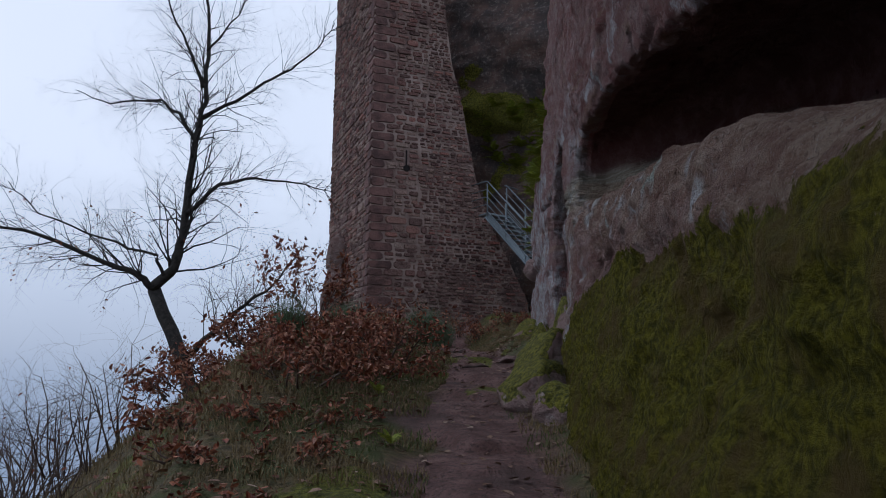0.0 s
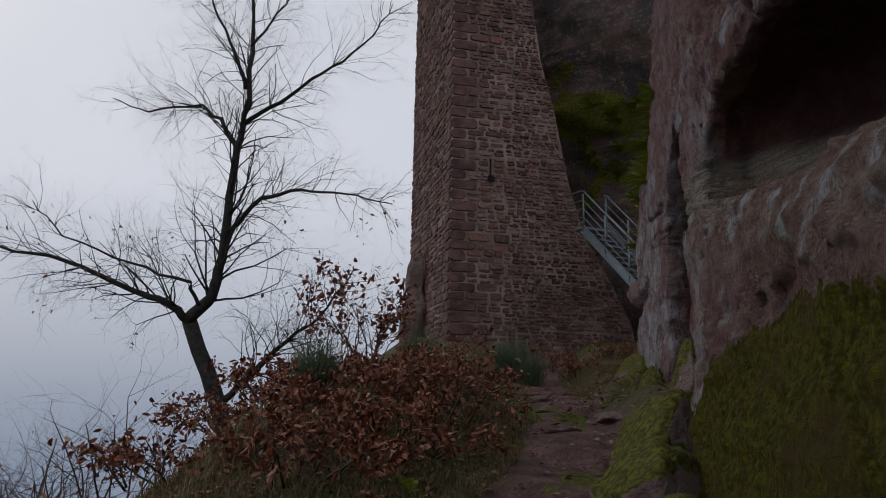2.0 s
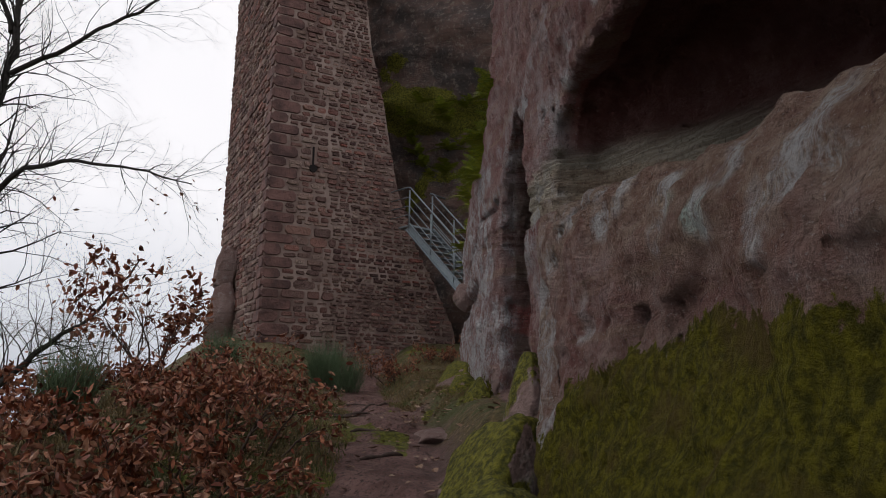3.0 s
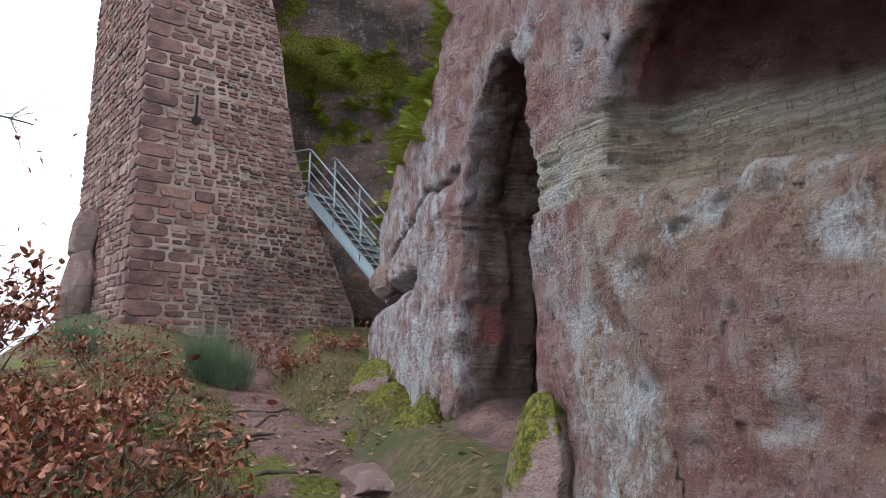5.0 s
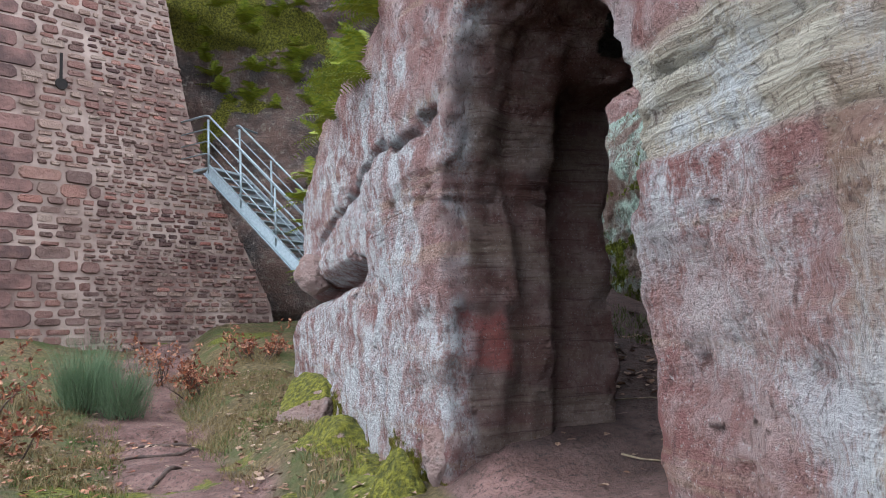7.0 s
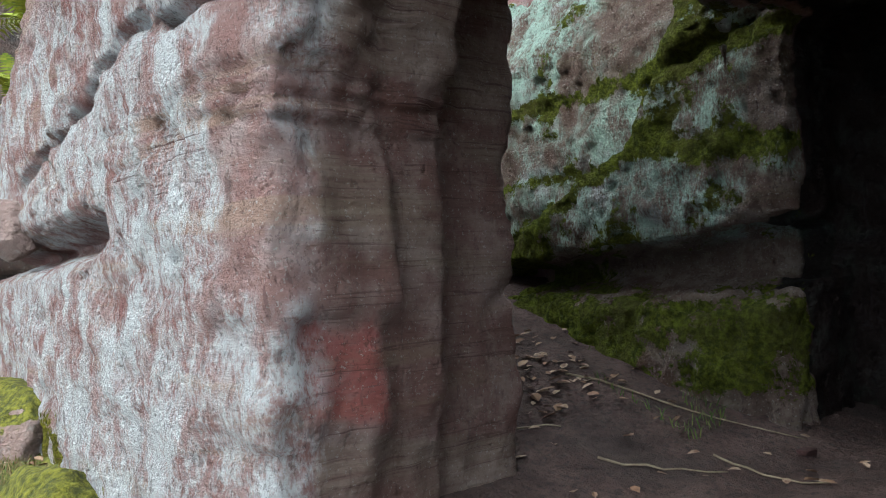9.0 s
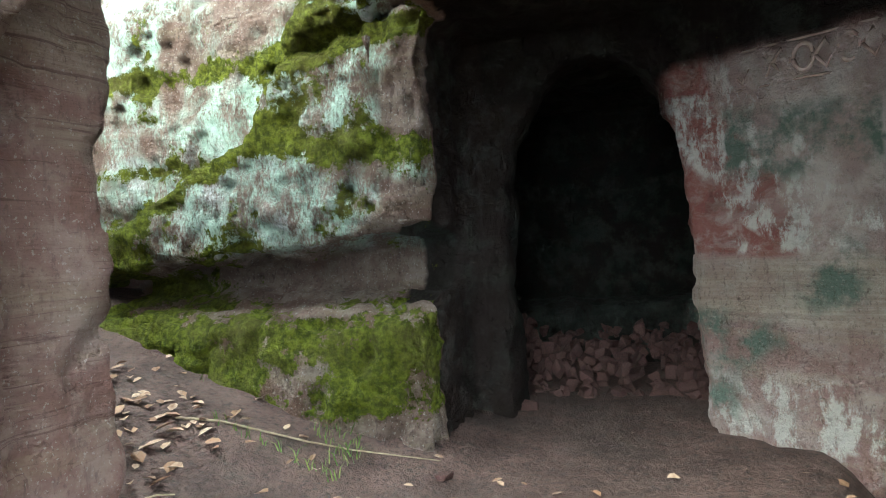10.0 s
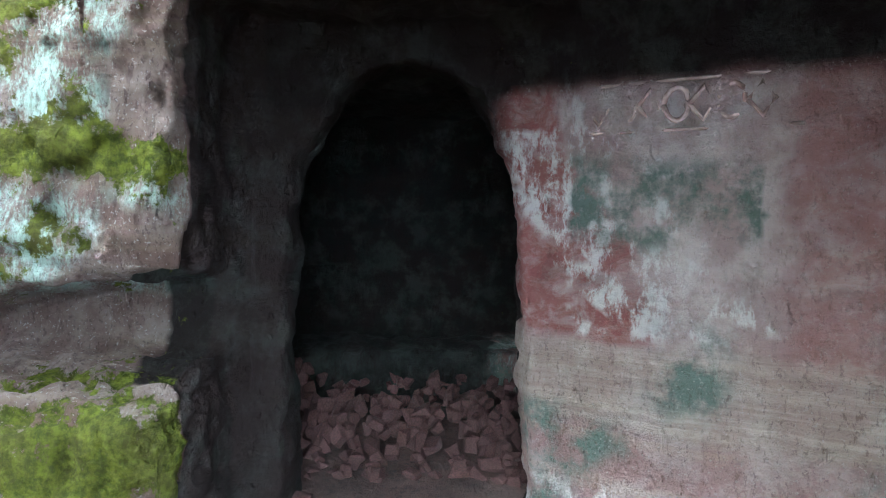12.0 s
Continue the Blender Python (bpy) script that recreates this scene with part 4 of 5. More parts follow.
# ---- steel stair ----
stair = tagged(new("steel_stair"), "galvanised steel outdoor stair with tube railings", "stair")
S0, S1 = Vector((-0.37, 23.0, 6.98)), Vector((1.44, 21.02, 4.42))
sd = (S1 - S0)
run = Vector((sd.x, sd.y, 0)).normalized()
nrm = Vector((-run.y, run.x, 0))
WID = 0.85
SM = Matrix((( run.x, nrm.x, 0, S0.x), (run.y, nrm.y, 0, S0.y), (0, 0, 1, S0.z), (0, 0, 0, 1)))
L = Vector((sd.x, sd.y, 0)).length
ang = math.atan2(-sd.z, L)
for k in (0, 1):
    bm = bmesh.new()
    m = SM @ Matrix.Translation((L / 2, k * WID, sd.z / 2 - 0.06)) @ Matrix.Rotation(ang, 4, "Y")
    box_bm(bm, m, math.hypot(L, sd.z), 0.012, 0.22, 0.003)
    for zz in (-0.104, 0.104):
        box_bm(bm, m @ Matrix.Translation((0, 0.035 if k else -0.035, zz)), math.hypot(L, sd.z), 0.06, 0.012)
    part("stringer", bm, mat_steel, stair)
    lo = SM @ Matrix.Translation((0, k * WID, 0))
    rails = []
    for hgt_, rr in ((1.02, 0.022), (0.74, 0.014), (0.49, 0.014), (0.24, 0.014)):
        bm = bmesh.new()
        ex = -0.75 if k == 0 else -0.05
        pts = [lo @ Vector((ex, 0, hgt_ + 0.03)), lo @ Vector((-0.05, 0, hgt_ + 0.03)), lo @ Vector((0.05, 0, hgt_)), lo @ Vector((L, 0, hgt_ + sd.z))]
        if k:
            pts = pts[1:]
            if hgt_ > 1:
                pts = [lo @ Vector((-0.05, 0.6, hgt_))] + pts
        tube(bm, pts, rr, 6)
        part("rail", bm, mat_steel, stair)
    for i in range(4):
        s = 0.03 + i * (L - 0.1) / 3
        bm = bmesh.new()
        tube(bm, [lo @ Vector((s, 0, sd.z * s / L - 0.12)), lo @ Vector((s, 0, sd.z * s / L + 0.98))], 0.022, 8)
        part("post", bm, mat_steel, stair)
steps = 13
for i in range(steps):
    bm = bmesh.new()
    s = (i + 0.5) / steps
    box_bm(bm, SM @ Matrix.Translation((L * s, WID / 2, sd.z * s)), 0.24, WID - 0.04, 0.028, 0.004)
    part("tread", bm, mat_steel, stair)
bm = bmesh.new()
box_bm(bm, SM @ Matrix.Translation((-0.28, WID / 2 + 0.1, 0.0)), 0.5, WID, 0.05, 0.005)
part("landing", bm, mat_steel, stair)


# ---- plants ----
def leaf_mesh(name, pos, size, mat, seed, droop=0.3, aspect=0.55):
    """Folded leaves at many places."""
    g = np.random.default_rng(seed)
    n = len(pos)
    a = g.normal(size=(n, 3))
    a[:, 2] -= droop
    a /= np.linalg.norm(a, axis=1)[:, None]
    b = np.cross(a, g.normal(size=(n, 3)))
    b /= np.linalg.norm(b, axis=1)[:, None]
    c = np.cross(a, b)
    s = size * g.uniform(0.6, 1.3, n)[:, None]
    w = s * aspect * 0.5 * g.uniform(0.6, 1.1, n)[:, None]
    lift = w * g.uniform(-0.2, 0.9, n)[:, None]
    p = np.asarray(pos)
    v = np.stack([p, p + a * s * 0.3 + b * w * 0.9 + c * lift, p + a * s * 0.68 + b * w * 0.8 + c * lift * 0.6, p + a * s - c * lift * 0.4,
                  p + a * s * 0.68 - b * w * 0.8 + c * lift * 0.6, p + a * s * 0.3 - b * w * 0.9 + c * lift], 1).reshape(-1, 3)
    i = np.arange(n)[:, None] * 6
    f = np.concatenate([i + np.array([[0, 1, 2, 3]]), i + np.array([[0, 3, 4, 5]])])
    return mesh_of(name, v, f, mat, False)


def branch(bm, g, p, d, length, r, depth, tips, spread=0.6, sag=0.0, sides=5):
    """A twig that wanders and forks; tips collects ends."""
    n = 4
    pts, rad = [p.copy()], [r]
    q = p.copy()
    dd = d.normalized()
    for i in range(n):
        dd = (dd + Vector((g.uniform(-1, 1), g.uniform(-1, 1), g.uniform(-1, 1))) * 0.30 + Vector((0, 0, sag))).normalized()
        q = q + dd * length / n
        pts.append(q.copy())
        rad.append(r * (1 - 0.62 * (i + 1) / n))
        tips.append(q.copy())
        if depth > 0 and i > 0:
            for _ in range(1 if g.random() < 0.7 else 2):
                s = dd.cross(Vector((g.uniform(-1, 1), g.uniform(-1, 1), g.uniform(-1, 1)))).normalized()
                branch(bm, g, q, (dd * 0.75 + s * spread), length * g.uniform(0.45, 0.7), rad[-1] * 0.62, depth - 1, tips, spread, sag, max(3, sides - 1))
    tube(bm, pts, rad, sides)


def shrub(name, label, x, y, hgt_, wide, stems, leaves, size, mat_l, seed, category="bush", spread=0.6):
    g = random.Random(seed)
    base = Vector((x, y, float(height(x, y)) - 0.05))
    ob = tagged(new(name), label, category, group="beech shrubs beside the path" if mat_l == mat_beech else "")
    ob.location = base
    tips = []
    for i in range(stems):
        a = g.uniform(0, math.tau)
        r = g.uniform(0, wide * 0.4)
        p = Vector((math.cos(a) * r, math.sin(a) * r, 0))
        d = Vector((math.cos(a) * wide * 0.5, math.sin(a) * wide * 0.5, hgt_ * 0.8))
        bm = bmesh.new()
        branch(bm, g, p, d, hgt_ * g.uniform(0.36, 0.6), (0.006 if category == "bush" and leaves < 50 else 0.010) + 0.003 * hgt_, 2, tips, spread)
        part("stem", bm, mat_twig, ob)
    if leaves:
        gg = np.random.default_rng(seed)
        t = np.array([tuple(p) for p in tips])
        t = t[t[:, 2] > 0.05]
        pos = t[gg.integers(0, len(t), leaves)] + gg.normal(scale=size * 0.4, size=(leaves, 3))
        pos[:, 2] = np.maximum(pos[:, 2], 0.02)
        lo = new("leaves", leaf_mesh("leaves", pos, size, mat_l, seed))
        lo.parent = ob
        tagged(lo, "withered copper-brown leaves" if mat_l == mat_beech else "", kind="stuff")
    return ob


BL = "low beech shrub with withered copper-brown leaves on the path's edge"
k = 0
for x, y, hh, ww, st, lv, sz in (
        (-2.0, 6.5, 0.36, 0.9, 6, 260, 0.075), (-2.9, 6.9, 0.45, 1.1, 7, 380, 0.08), (-2.2, 7.9, 0.8, 1.3, 10, 1200, 0.085), (-1.75, 9.1, 0.85, 1.1, 11, 1400, 0.085),
        (-2.6, 9.6, 0.85, 1.3, 11, 1500, 0.085), (-1.65, 10.6, 0.95, 1.0, 10, 1300, 0.085), (-2.4, 11.6, 0.8, 1.3, 11, 1500, 0.085), (-3.4, 10.6, 0.7, 1.4, 10, 1200, 0.085),
        (-3.3, 12.8, 0.7, 1.3, 9, 1100, 0.085), (-2.2, 13.4, 0.8, 1.2, 8, 900, 0.08), (-3.4, 8.2, 0.7, 1.4, 9, 900, 0.085), (-2.5, 16.4, 0.9, 1.2, 8, 800, 0.085),
        (-3.3, 18.2, 1.0, 1.4, 8, 800, 0.085), (-0.55, 19.8, 0.95, 1.1, 8, 750, 0.085), (0.4, 20.6, 0.9, 1.0, 8, 750, 0.085), (-1.2, 20.8, 0.8, 1.0, 7, 500, 0.085),
        (-4.2, 11.0, 0.7, 1.4, 8, 700, 0.085), (-4.9, 12.6, 0.7, 1.4, 8, 700, 0.085), (-3.9, 9.3, 0.8, 1.2, 7, 500, 0.085), (-2.7, 5.0, 0.3, 0.8, 5, 160, 0.075), (-1.6, 5.6, 0.28, 0.8, 6, 240, 0.07), (-2.2, 5.6, 0.32, 0.9, 6, 260, 0.07), (-1.5, 6.9, 0.3, 0.8, 6, 240, 0.07), (-1.7, 4.7, 0.25, 0.7, 5, 200, 0.07)):
    k += 1
    shrub("beech_shrub", BL, x, y, hh * (0.8, 1.2, 0.95, 1.1, 0.85)[k % 5], ww, st + 3, int(lv * 0.85), sz * 0.86, mat_beech, 100 + k)
shrub("beech_sapling", "slender beech sapling with dark red-brown leaves", -3.2, 12.6, 1.75, 0.2, 5, 750, 0.095, mat_beech, 7, "sapling", spread=0.25)
for x, y, hh, sd_ in ((-5.2, 10.0, 1.5, 21), (-6.2, 9.6, 1.9, 22), (-7.4, 11.5, 2.4, 23), (-5.6, 8.3, 1.4, 24), (-4.4, 14.4, 1.0, 25), (-5.4, 15.6, 1.2, 26), (-8.2, 12.8, 2.8, 27), (-3.8, 13.6, 1.2, 28), (-4.6, 6.9, 1.2, 29), (-6.8, 8.4, 1.6, 30), (-8.6, 10.2, 2.2, 31), (-6.0, 7.2, 1.3, 32), (-7.6, 9.4, 1.9, 33), (-5.0, 8.9, 1.3, 34)):
    shrub("bare_shrub", "leafless grey shrub with a few withered leaves on the slope", x, y, hh + 1.0, 1.3, 11, 9, 0.06, mat_beech, sd_, "bush", spread=0.8)


def needle_bush(x, y, hgt_, wide, n, seed, label, z0=None):
    """Broom: upright green rods."""
    g = np.random.default_rng(seed)
    base = float(height(x, y)) if z0 is None else z0
    ob = tagged(new("broom_bush"), label, "bush", "broom bushes at the tower's foot")
    ob.location = (x, y, base - 0.03)
    a = g.uniform(0, math.tau, n)
    r = wide * 0.5 * np.sqrt(g.uniform(0, 1, n))
    p0 = np.stack([np.cos(a) * r * 0.5, np.sin(a) * r * 0.5, g.uniform(0, 0.4, n) * hgt_], 1) + g.normal(scale=0.06, size=(n, 3)) * [1, 1, 0]
    p1 = np.stack([np.cos(a) * r, np.sin(a) * r, p0[:, 2] + hgt_ * g.uniform(0.2, 0.75, n)], 1) + g.normal(scale=0.09, size=(n, 3))
    t = g.normal(size=(n, 3)) * [1, 1, 0]
    t = t / np.linalg.norm(t, axis=1)[:, None] * 0.0035
    v = np.stack([p0 - t, p0 + t, p1], 1).reshape(-1, 3)
    rods = new("foliage", mesh_of("foliage", v, np.arange(n * 3).reshape(-1, 3), mat_broom, False))
    rods.parent = ob
    tagged(rods, kind="stuff")
    gg = random.Random(seed)
    for i in range(6):
        bm = bmesh.new()
        tube(bm, [(gg.uniform(-0.08, 0.08), gg.uniform(-0.08, 0.08), 0), (gg.uniform(-0.3, 0.3) * wide, gg.uniform(-0.3, 0.3) * wide, hgt_ * 0.6)], [0.012, 0.004], 5)
        part("stem", bm, mat_twig, ob)


needle_bush(-2.0, 19.3, 1.1, 1.1, 1700, 41, "dark green broom bush at the foot of the tower")
needle_bush(-1.5, 19.0, 0.9, 0.9, 1100, 42, "dark green broom bush at the foot of the tower")
needle_bush(-4.2, 19.6, 0.9, 1.2, 1100, 43, "dark green broom bush at the foot of the tower")
needle_bush(-3.0, 10.2, 0.8, 0.6, 1200, 44, "green broom bush among brown beech shrubs")


# ---- bare tree on the slope ----
tree = tagged(new("beech_tree"), "bare leaning beech tree with a forked dark trunk", "tree")
tg = random.Random(12)
TY = 13.6
base_z = float(height(-5.55, TY)) - 0.2
tips = []
bm = bmesh.new()
trunk = [(-5.45, base_z), (-5.69, 0.91), (-6.01, 1.85), (-6.33, 2.52), (-6.55, 2.86), (-6.8, 3.36)]
tube(bm, [(x, TY + 0.05 * i, z) for i, (x, z) in enumerate(trunk)], [0.17, 0.15, 0.14, 0.135, 0.13, 0.13], 12)
part("trunk", bm, mat_bark, tree)


def limb(pts, r0, r1, twigs, tl, name="limb"):
    b = bmesh.new()
    n = len(pts)
    fine = []
    for (x0, y0, z0), (x1, y1, z1) in zip(pts, pts[1:]):
        for i in range(4):
            f = i / 4
            fine.append(Vector((x0 + (x1 - x0) * f, y0 + (y1 - y0) * f, z0 + (z1 - z0) * f)) + Vector((tg.uniform(-1, 1), tg.uniform(-1, 1), tg.uniform(-1, 1))) * 0.035)
    fine.append(Vector(pts[-1]))
    fine[0] = Vector(pts[0])
    m = len(fine)
    rad = [r0 + (r1 - r0) * (i / (m - 1)) ** 0.8 for i in range(m)]
    tube(b, fine, rad, 8)
    for i in range(int(twigs * 1.9)):
        f = tg.uniform(0.12, 1.0)
        j = min(m - 2, int(f * (m - 1)))
        p = fine[j]
        d = (fine[j + 1] - p).normalized()
        s = d.cross(Vector((tg.uniform(-1, 1), tg.uniform(-1, 1), tg.uniform(-1, 1)))).normalized()
        branch(b, tg, p, d * 0.75 + s * 0.8 + Vector((0, 0, 0.15)), tl * tg.uniform(0.5, 1.15) * (1.15 - 0.4 * f), max(0.0055, rad[j] * 0.24), 2, tips, 0.75, tg.choice((0.05, -0.03, -0.10)), 4)
    part(name, b, mat_bark, tree)


limb([(-6.8, TY + 0.2, 3.36), (-6.4, TY + 0.25, 3.8), (-6.26, TY + 0.25, 4.7), (-6.19, TY + 0.3, 6.45), (-6.05, TY + 0.3, 7.29), (-6.03, TY + 0.3, 8.64), (-6.12, TY + 0.3, 9.6), (-6.0, TY + 0.3, 11.2)], 0.115, 0.015, 36, 1.4)
limb([(-6.8, TY + 0.2, 3.36), (-7.1, TY, 3.66), (-7.67, TY - 0.2, 3.87), (-8.76, TY - 0.5, 4.33), (-9.97, TY - 0.7, 4.57), (-11.2, TY - 0.8, 4.7)], 0.08, 0.012, 34, 1.25)
limb([(-6.5, TY, 3.6), (-6.59, TY - 0.2, 3.97), (-7.59, TY - 0.4, 4.26), (-8.81, TY - 0.6, 4.73), (-9.4, TY - 0.7, 5.35)], 0.038, 0.008, 20, 1.0)
limb([(-6.24, TY + 0.25, 4.9), (-5.49, TY, 5.44), (-4.69, TY - 0.2, 5.51), (-3.89, TY - 0.3, 5.36), (-3.1, TY - 0.3, 5.15)], 0.05, 0.008, 26, 1.0)
limb([(-6.05, TY + 0.1, 2.0), (-5.2, TY - 0.1, 2.68), (-4.78, TY - 0.2, 3.03), (-4.24, TY - 0.3, 3.35), (-3.7, TY - 0.3, 4.1)], 0.062, 0.010, 24, 1.05)
limb([(-6.19, TY + 0.3, 6.4), (-6.65, TY + 0.4, 7.06), (-7.04, TY + 0.5, 7.43), (-8.2, TY + 0.5, 7.35), (-9.0, TY + 0.5, 7.7)], 0.05, 0.008, 24, 1.2)
limb([(-6.05, TY + 0.3, 6.95), (-5.14, TY + 0.1, 7.33), (-4.34, TY, 7.73), (-3.66, TY, 8.2), (-3.3, TY, 8.8)], 0.042, 0.008, 22, 1.1)
limb([(-6.12, TY + 0.3, 7.6), (-6.4, TY + 0.3, 8.3), (-6.9, TY + 0.3, 9.3), (-7.2, TY + 0.3, 10.4)], 0.045, 0.008, 19, 1.1)
limb([(-6.08, TY + 0.3, 8.4), (-5.6, TY + 0.3, 9.0), (-5.0, TY + 0.3, 9.9)], 0.03, 0.007, 14, 0.9)
gg = np.random.default_rng(3)
tp = np.array([tuple(p) for p in tips])
sel = tp[(tp[:, 2] < 5.2)]
lo = new("leaves", leaf_mesh("leaves", sel[gg.integers(0, len(sel), 170)], 0.075, mat_beech, 9))
lo.parent = tree
tagged(lo, "few withered leaves left on the twigs", kind="stuff")


def spruce(x, y, z, hgt_, seed):
    g = np.random.default_rng(seed)
    ob = tagged(new("spruce_tree"), "dark green spruce standing below the slope in mist", "tree", "spruces in the mist")
    ob.location = (x, y, z)
    bm = bmesh.new()
    tube(bm, [(0, 0, 0), (0, 0, hgt_ * 0.5), (0, 0, hgt_)], [0.02 * hgt_, 0.012 * hgt_, 0.004 * hgt_], 7)
    part("trunk", bm, mat_bark, ob)
    n = 9000
    t = g.uniform(0.03, 1, n) ** 0.8
    tier = (t * 16 % 1.0)
    rr = (1 - t) * hgt_ * 0.24 * g.uniform(0.15, 1, n) * (0.65 + 0.35 * tier)
    lobes = g.integers(0, 11, n) * math.tau / 11 + t * 30 + g.normal(scale=0.14, size=n)
    p = np.stack([np.cos(lobes) * rr, np.sin(lobes) * rr, t * hgt_ - rr * 0.35 + g.normal(scale=0.04, size=n)], 1)
    me = leaf_mesh("foliage", p, hgt_ * 0.035, mat_spruce, seed, 0.4, 0.3)
    o = new("foliage", me)
    o.parent = ob
    tagged(o, kind="stuff")


spruce(-12.5, 13.8, -6.5, 7.2, 61)
spruce(-13.8, 16.0, -7.6, 7.6, 62)
spruce(-10.2, 11.8, -4.4, 5.3, 63)


# ---- boulders ----
def boulder(name, label, c, r, seed, mossy):
    """A lumpy block built from a cut and displaced sphere."""
    bm = bmesh.new()
    bmesh.ops.create_icosphere(bm, subdivisions=5, radius=1.0)
    co = np.array([tuple(v.co) for v in bm.verts])
    n = fbm(co[:, 0] * 1.2 + seed * 3.7, co[:, 1] * 1.2, co[:, 2] * 1.2 + seed, 4)
    g = np.random.default_rng(seed)
    s = 1 + 0.75 * n
    for _ in range(7):
        d = g.normal(size=3)
        d /= np.linalg.norm(d)
        lim = g.uniform(0.62, 0.9)
        dot = (co * s[:, None]) @ d
        s = np.where(dot > lim, s * (lim + 0.12 * (dot - lim)) / np.maximum(dot, 1e-6), s)
    co = co * s[:, None] * np.array(r)
    for v, p in zip(bm.verts, co):
        v.co = p

    for f in bm.faces:
        f.smooth = True
    me = bpy.data.meshes.new(name)
    bm.to_mesh(me)
    bm.free()
    me.materials.append(mat_boulder)
    nz = np.empty(len(co) * 3, np.float32)
    me.vertices.foreach_get("normal", nz)
    nz = nz.reshape(-1, 3)[:, 2]
    mm = sstep(0.05, 0.6, nz + 0.9 * fbm(co[:, 0] * 3 + seed, co[:, 1] * 3, co[:, 2] * 3, 3)) * mossy
    me.attributes.new("moss", "FLOAT", "POINT").data.foreach_set("value", mm.astype(np.float32))
    ob = new(name, me)
    ob.location = c
    tagged(ob, label, "boulder")
    return ob


MB = "moss-covered sandstone boulder at the foot of the cliff"
for i, (c, r, mo) in enumerate((((0.62, 9.0, 1.75), (0.45, 0.55, 0.55), 1), ((0.45, 8.2, 1.5), (0.45, 0.6, 0.45), 1), ((0.88, 9.86, 2.28), (0.22, 0.30, 0.46), 1.0),
                                ((0.70, 12.75, 2.10), (0.26, 0.35, 0.45), 0.9), ((0.66, 14.7, 2.25), (0.42, 0.75, 0.48), 0.9), ((0.70, 16.5, 2.62), (0.4, 0.7, 0.42), 0.9),
                                ((0.35, 13.8, 1.95), (0.40, 0.6, 0.3), 0.7), ((0.75, 13.6, 2.15), (0.3, 0.4, 0.4), 0.9), ((0.62, 7.4, 1.35), (0.3, 0.5, 0.3), 1))):
    boulder("boulder", MB, c, r, 70 + i, mo)
boulder("boulder", "flat bare grey-red rock slab beside the path", (-0.05, 14.4, 1.86), (0.55, 1.0, 0.16), 91, 0.15)
boulder("boulder", "flat bare grey-red rock slab before the doorway", (0.30, 12.3, 1.91), (0.5, 0.85, 0.12), 94, 0.1)
boulder("boulder", "rounded pale red stone wedged over the low slab", (0.80, 16.9, 4.14), (0.22, 0.45, 0.25), 92, 0.2)
boulder("boulder", "small rounded stone at the doorway's foot", (0.98, 12.6, 2.6), (0.14, 0.18, 0.2), 93, 0.0)
boulder("boulder", "grey weathered crag beside the tower's corner", (-5.82, 25.3, 4.7), (0.55, 0.5, 1.1), 121, 0.3)
boulder("boulder", "grey weathered crag beside the tower's corner", (-5.78, 25.4, 6.0), (0.40, 0.45, 0.75), 124, 0.3)
for i, (c, r) in enumerate((((-0.95, 8.3, 1.30), (0.55, 0.35, 0.12)), ((-1.15, 9.0, 1.42), (0.5, 0.5, 0.15)), ((0.35, 8.9, 1.45), (0.35, 0.4, 0.12)))):
    boulder("boulder", "low mossy rock step rising from the path", c, r, 95 + i, 0.5)


# ---- ferns ----
def fern(p, n, length, seed, out=(-1, 0, 0.3)):
    g = random.Random(seed)
    ob = tagged(new("fern"), "yellow-green fern growing from the rock", "fern", "ferns on the rock")
    ob.location = p
    for i in range(n):
        d = (Vector(out) * g.uniform(0.4, 1.0) + Vector((g.uniform(-0.6, 0.6), g.uniform(-1, 1), g.uniform(-0.2, 0.9)))).normalized()
        side = d.cross(Vector((0, 0, 1)))
        side = side.normalized() if side.length > 0.05 else Vector((0, 1, 0))
        ln = length * g.uniform(0.6, 1.2)
        vs, fs = [], []
        for j in range(12):
            f = j / 12
            c = d * ln * f - Vector((0, 0, 1)) * ln * 0.45 * f * f
            w = ln * 0.24 * math.sin(math.pi * min(1, f * 0.9 + 0.12)) ** 0.8
            for sgn in (-1, 1):
                k0 = len(vs)
                vs += [tuple(c), tuple(c + d * ln * 0.055), tuple(c + side * sgn * w + d * ln * 0.06 - Vector((0, 0, w * 0.3)))]
                fs.append((k0, k0 + 1, k0 + 2))
        me = bpy.data.meshes.new("frond")
        me.from_pydata(vs, [], fs)
        me.materials.append(mat_fern)
        o = new("frond", me)
        o.parent = ob


fg = random.Random(8)
probe = np.arange(0.4, 3.4, 0.02)
for i in range(34):
    y = fg.uniform(12.8, 18.4)
    zt = float(np.interp(y, [12.8, 13.0, 13.5, 16.0, 17.7, 18.5], [6.8, 6.4, 5.85, 5.9, 5.5, 4.5])) + fg.uniform(-0.5, 0.45)
    inside_ = np.nonzero(rock(probe, np.full_like(probe, y), np.full_like(probe, zt)) < 0)[0]
    if len(inside_):
        fern((float(probe[inside_[0]]) - 0.02, y, zt), 10, 0.42, 200 + i)
probe_y = np.arange(21.0, 29.0, 0.03)
for i in range(30):
    x, zt = fg.uniform(-0.7, 2.6), fg.uniform(9.3, 11.7)
    inside_ = np.nonzero(far_rock(np.full_like(probe_y, x), probe_y, np.full_like(probe_y, zt)) < 0)[0]
    if len(inside_):
        fern((x, float(probe_y[inside_[0]]) - 0.02, zt), 9, fg.uniform(0.45, 0.85), 300 + i, (-0.2, -1, 0.2))
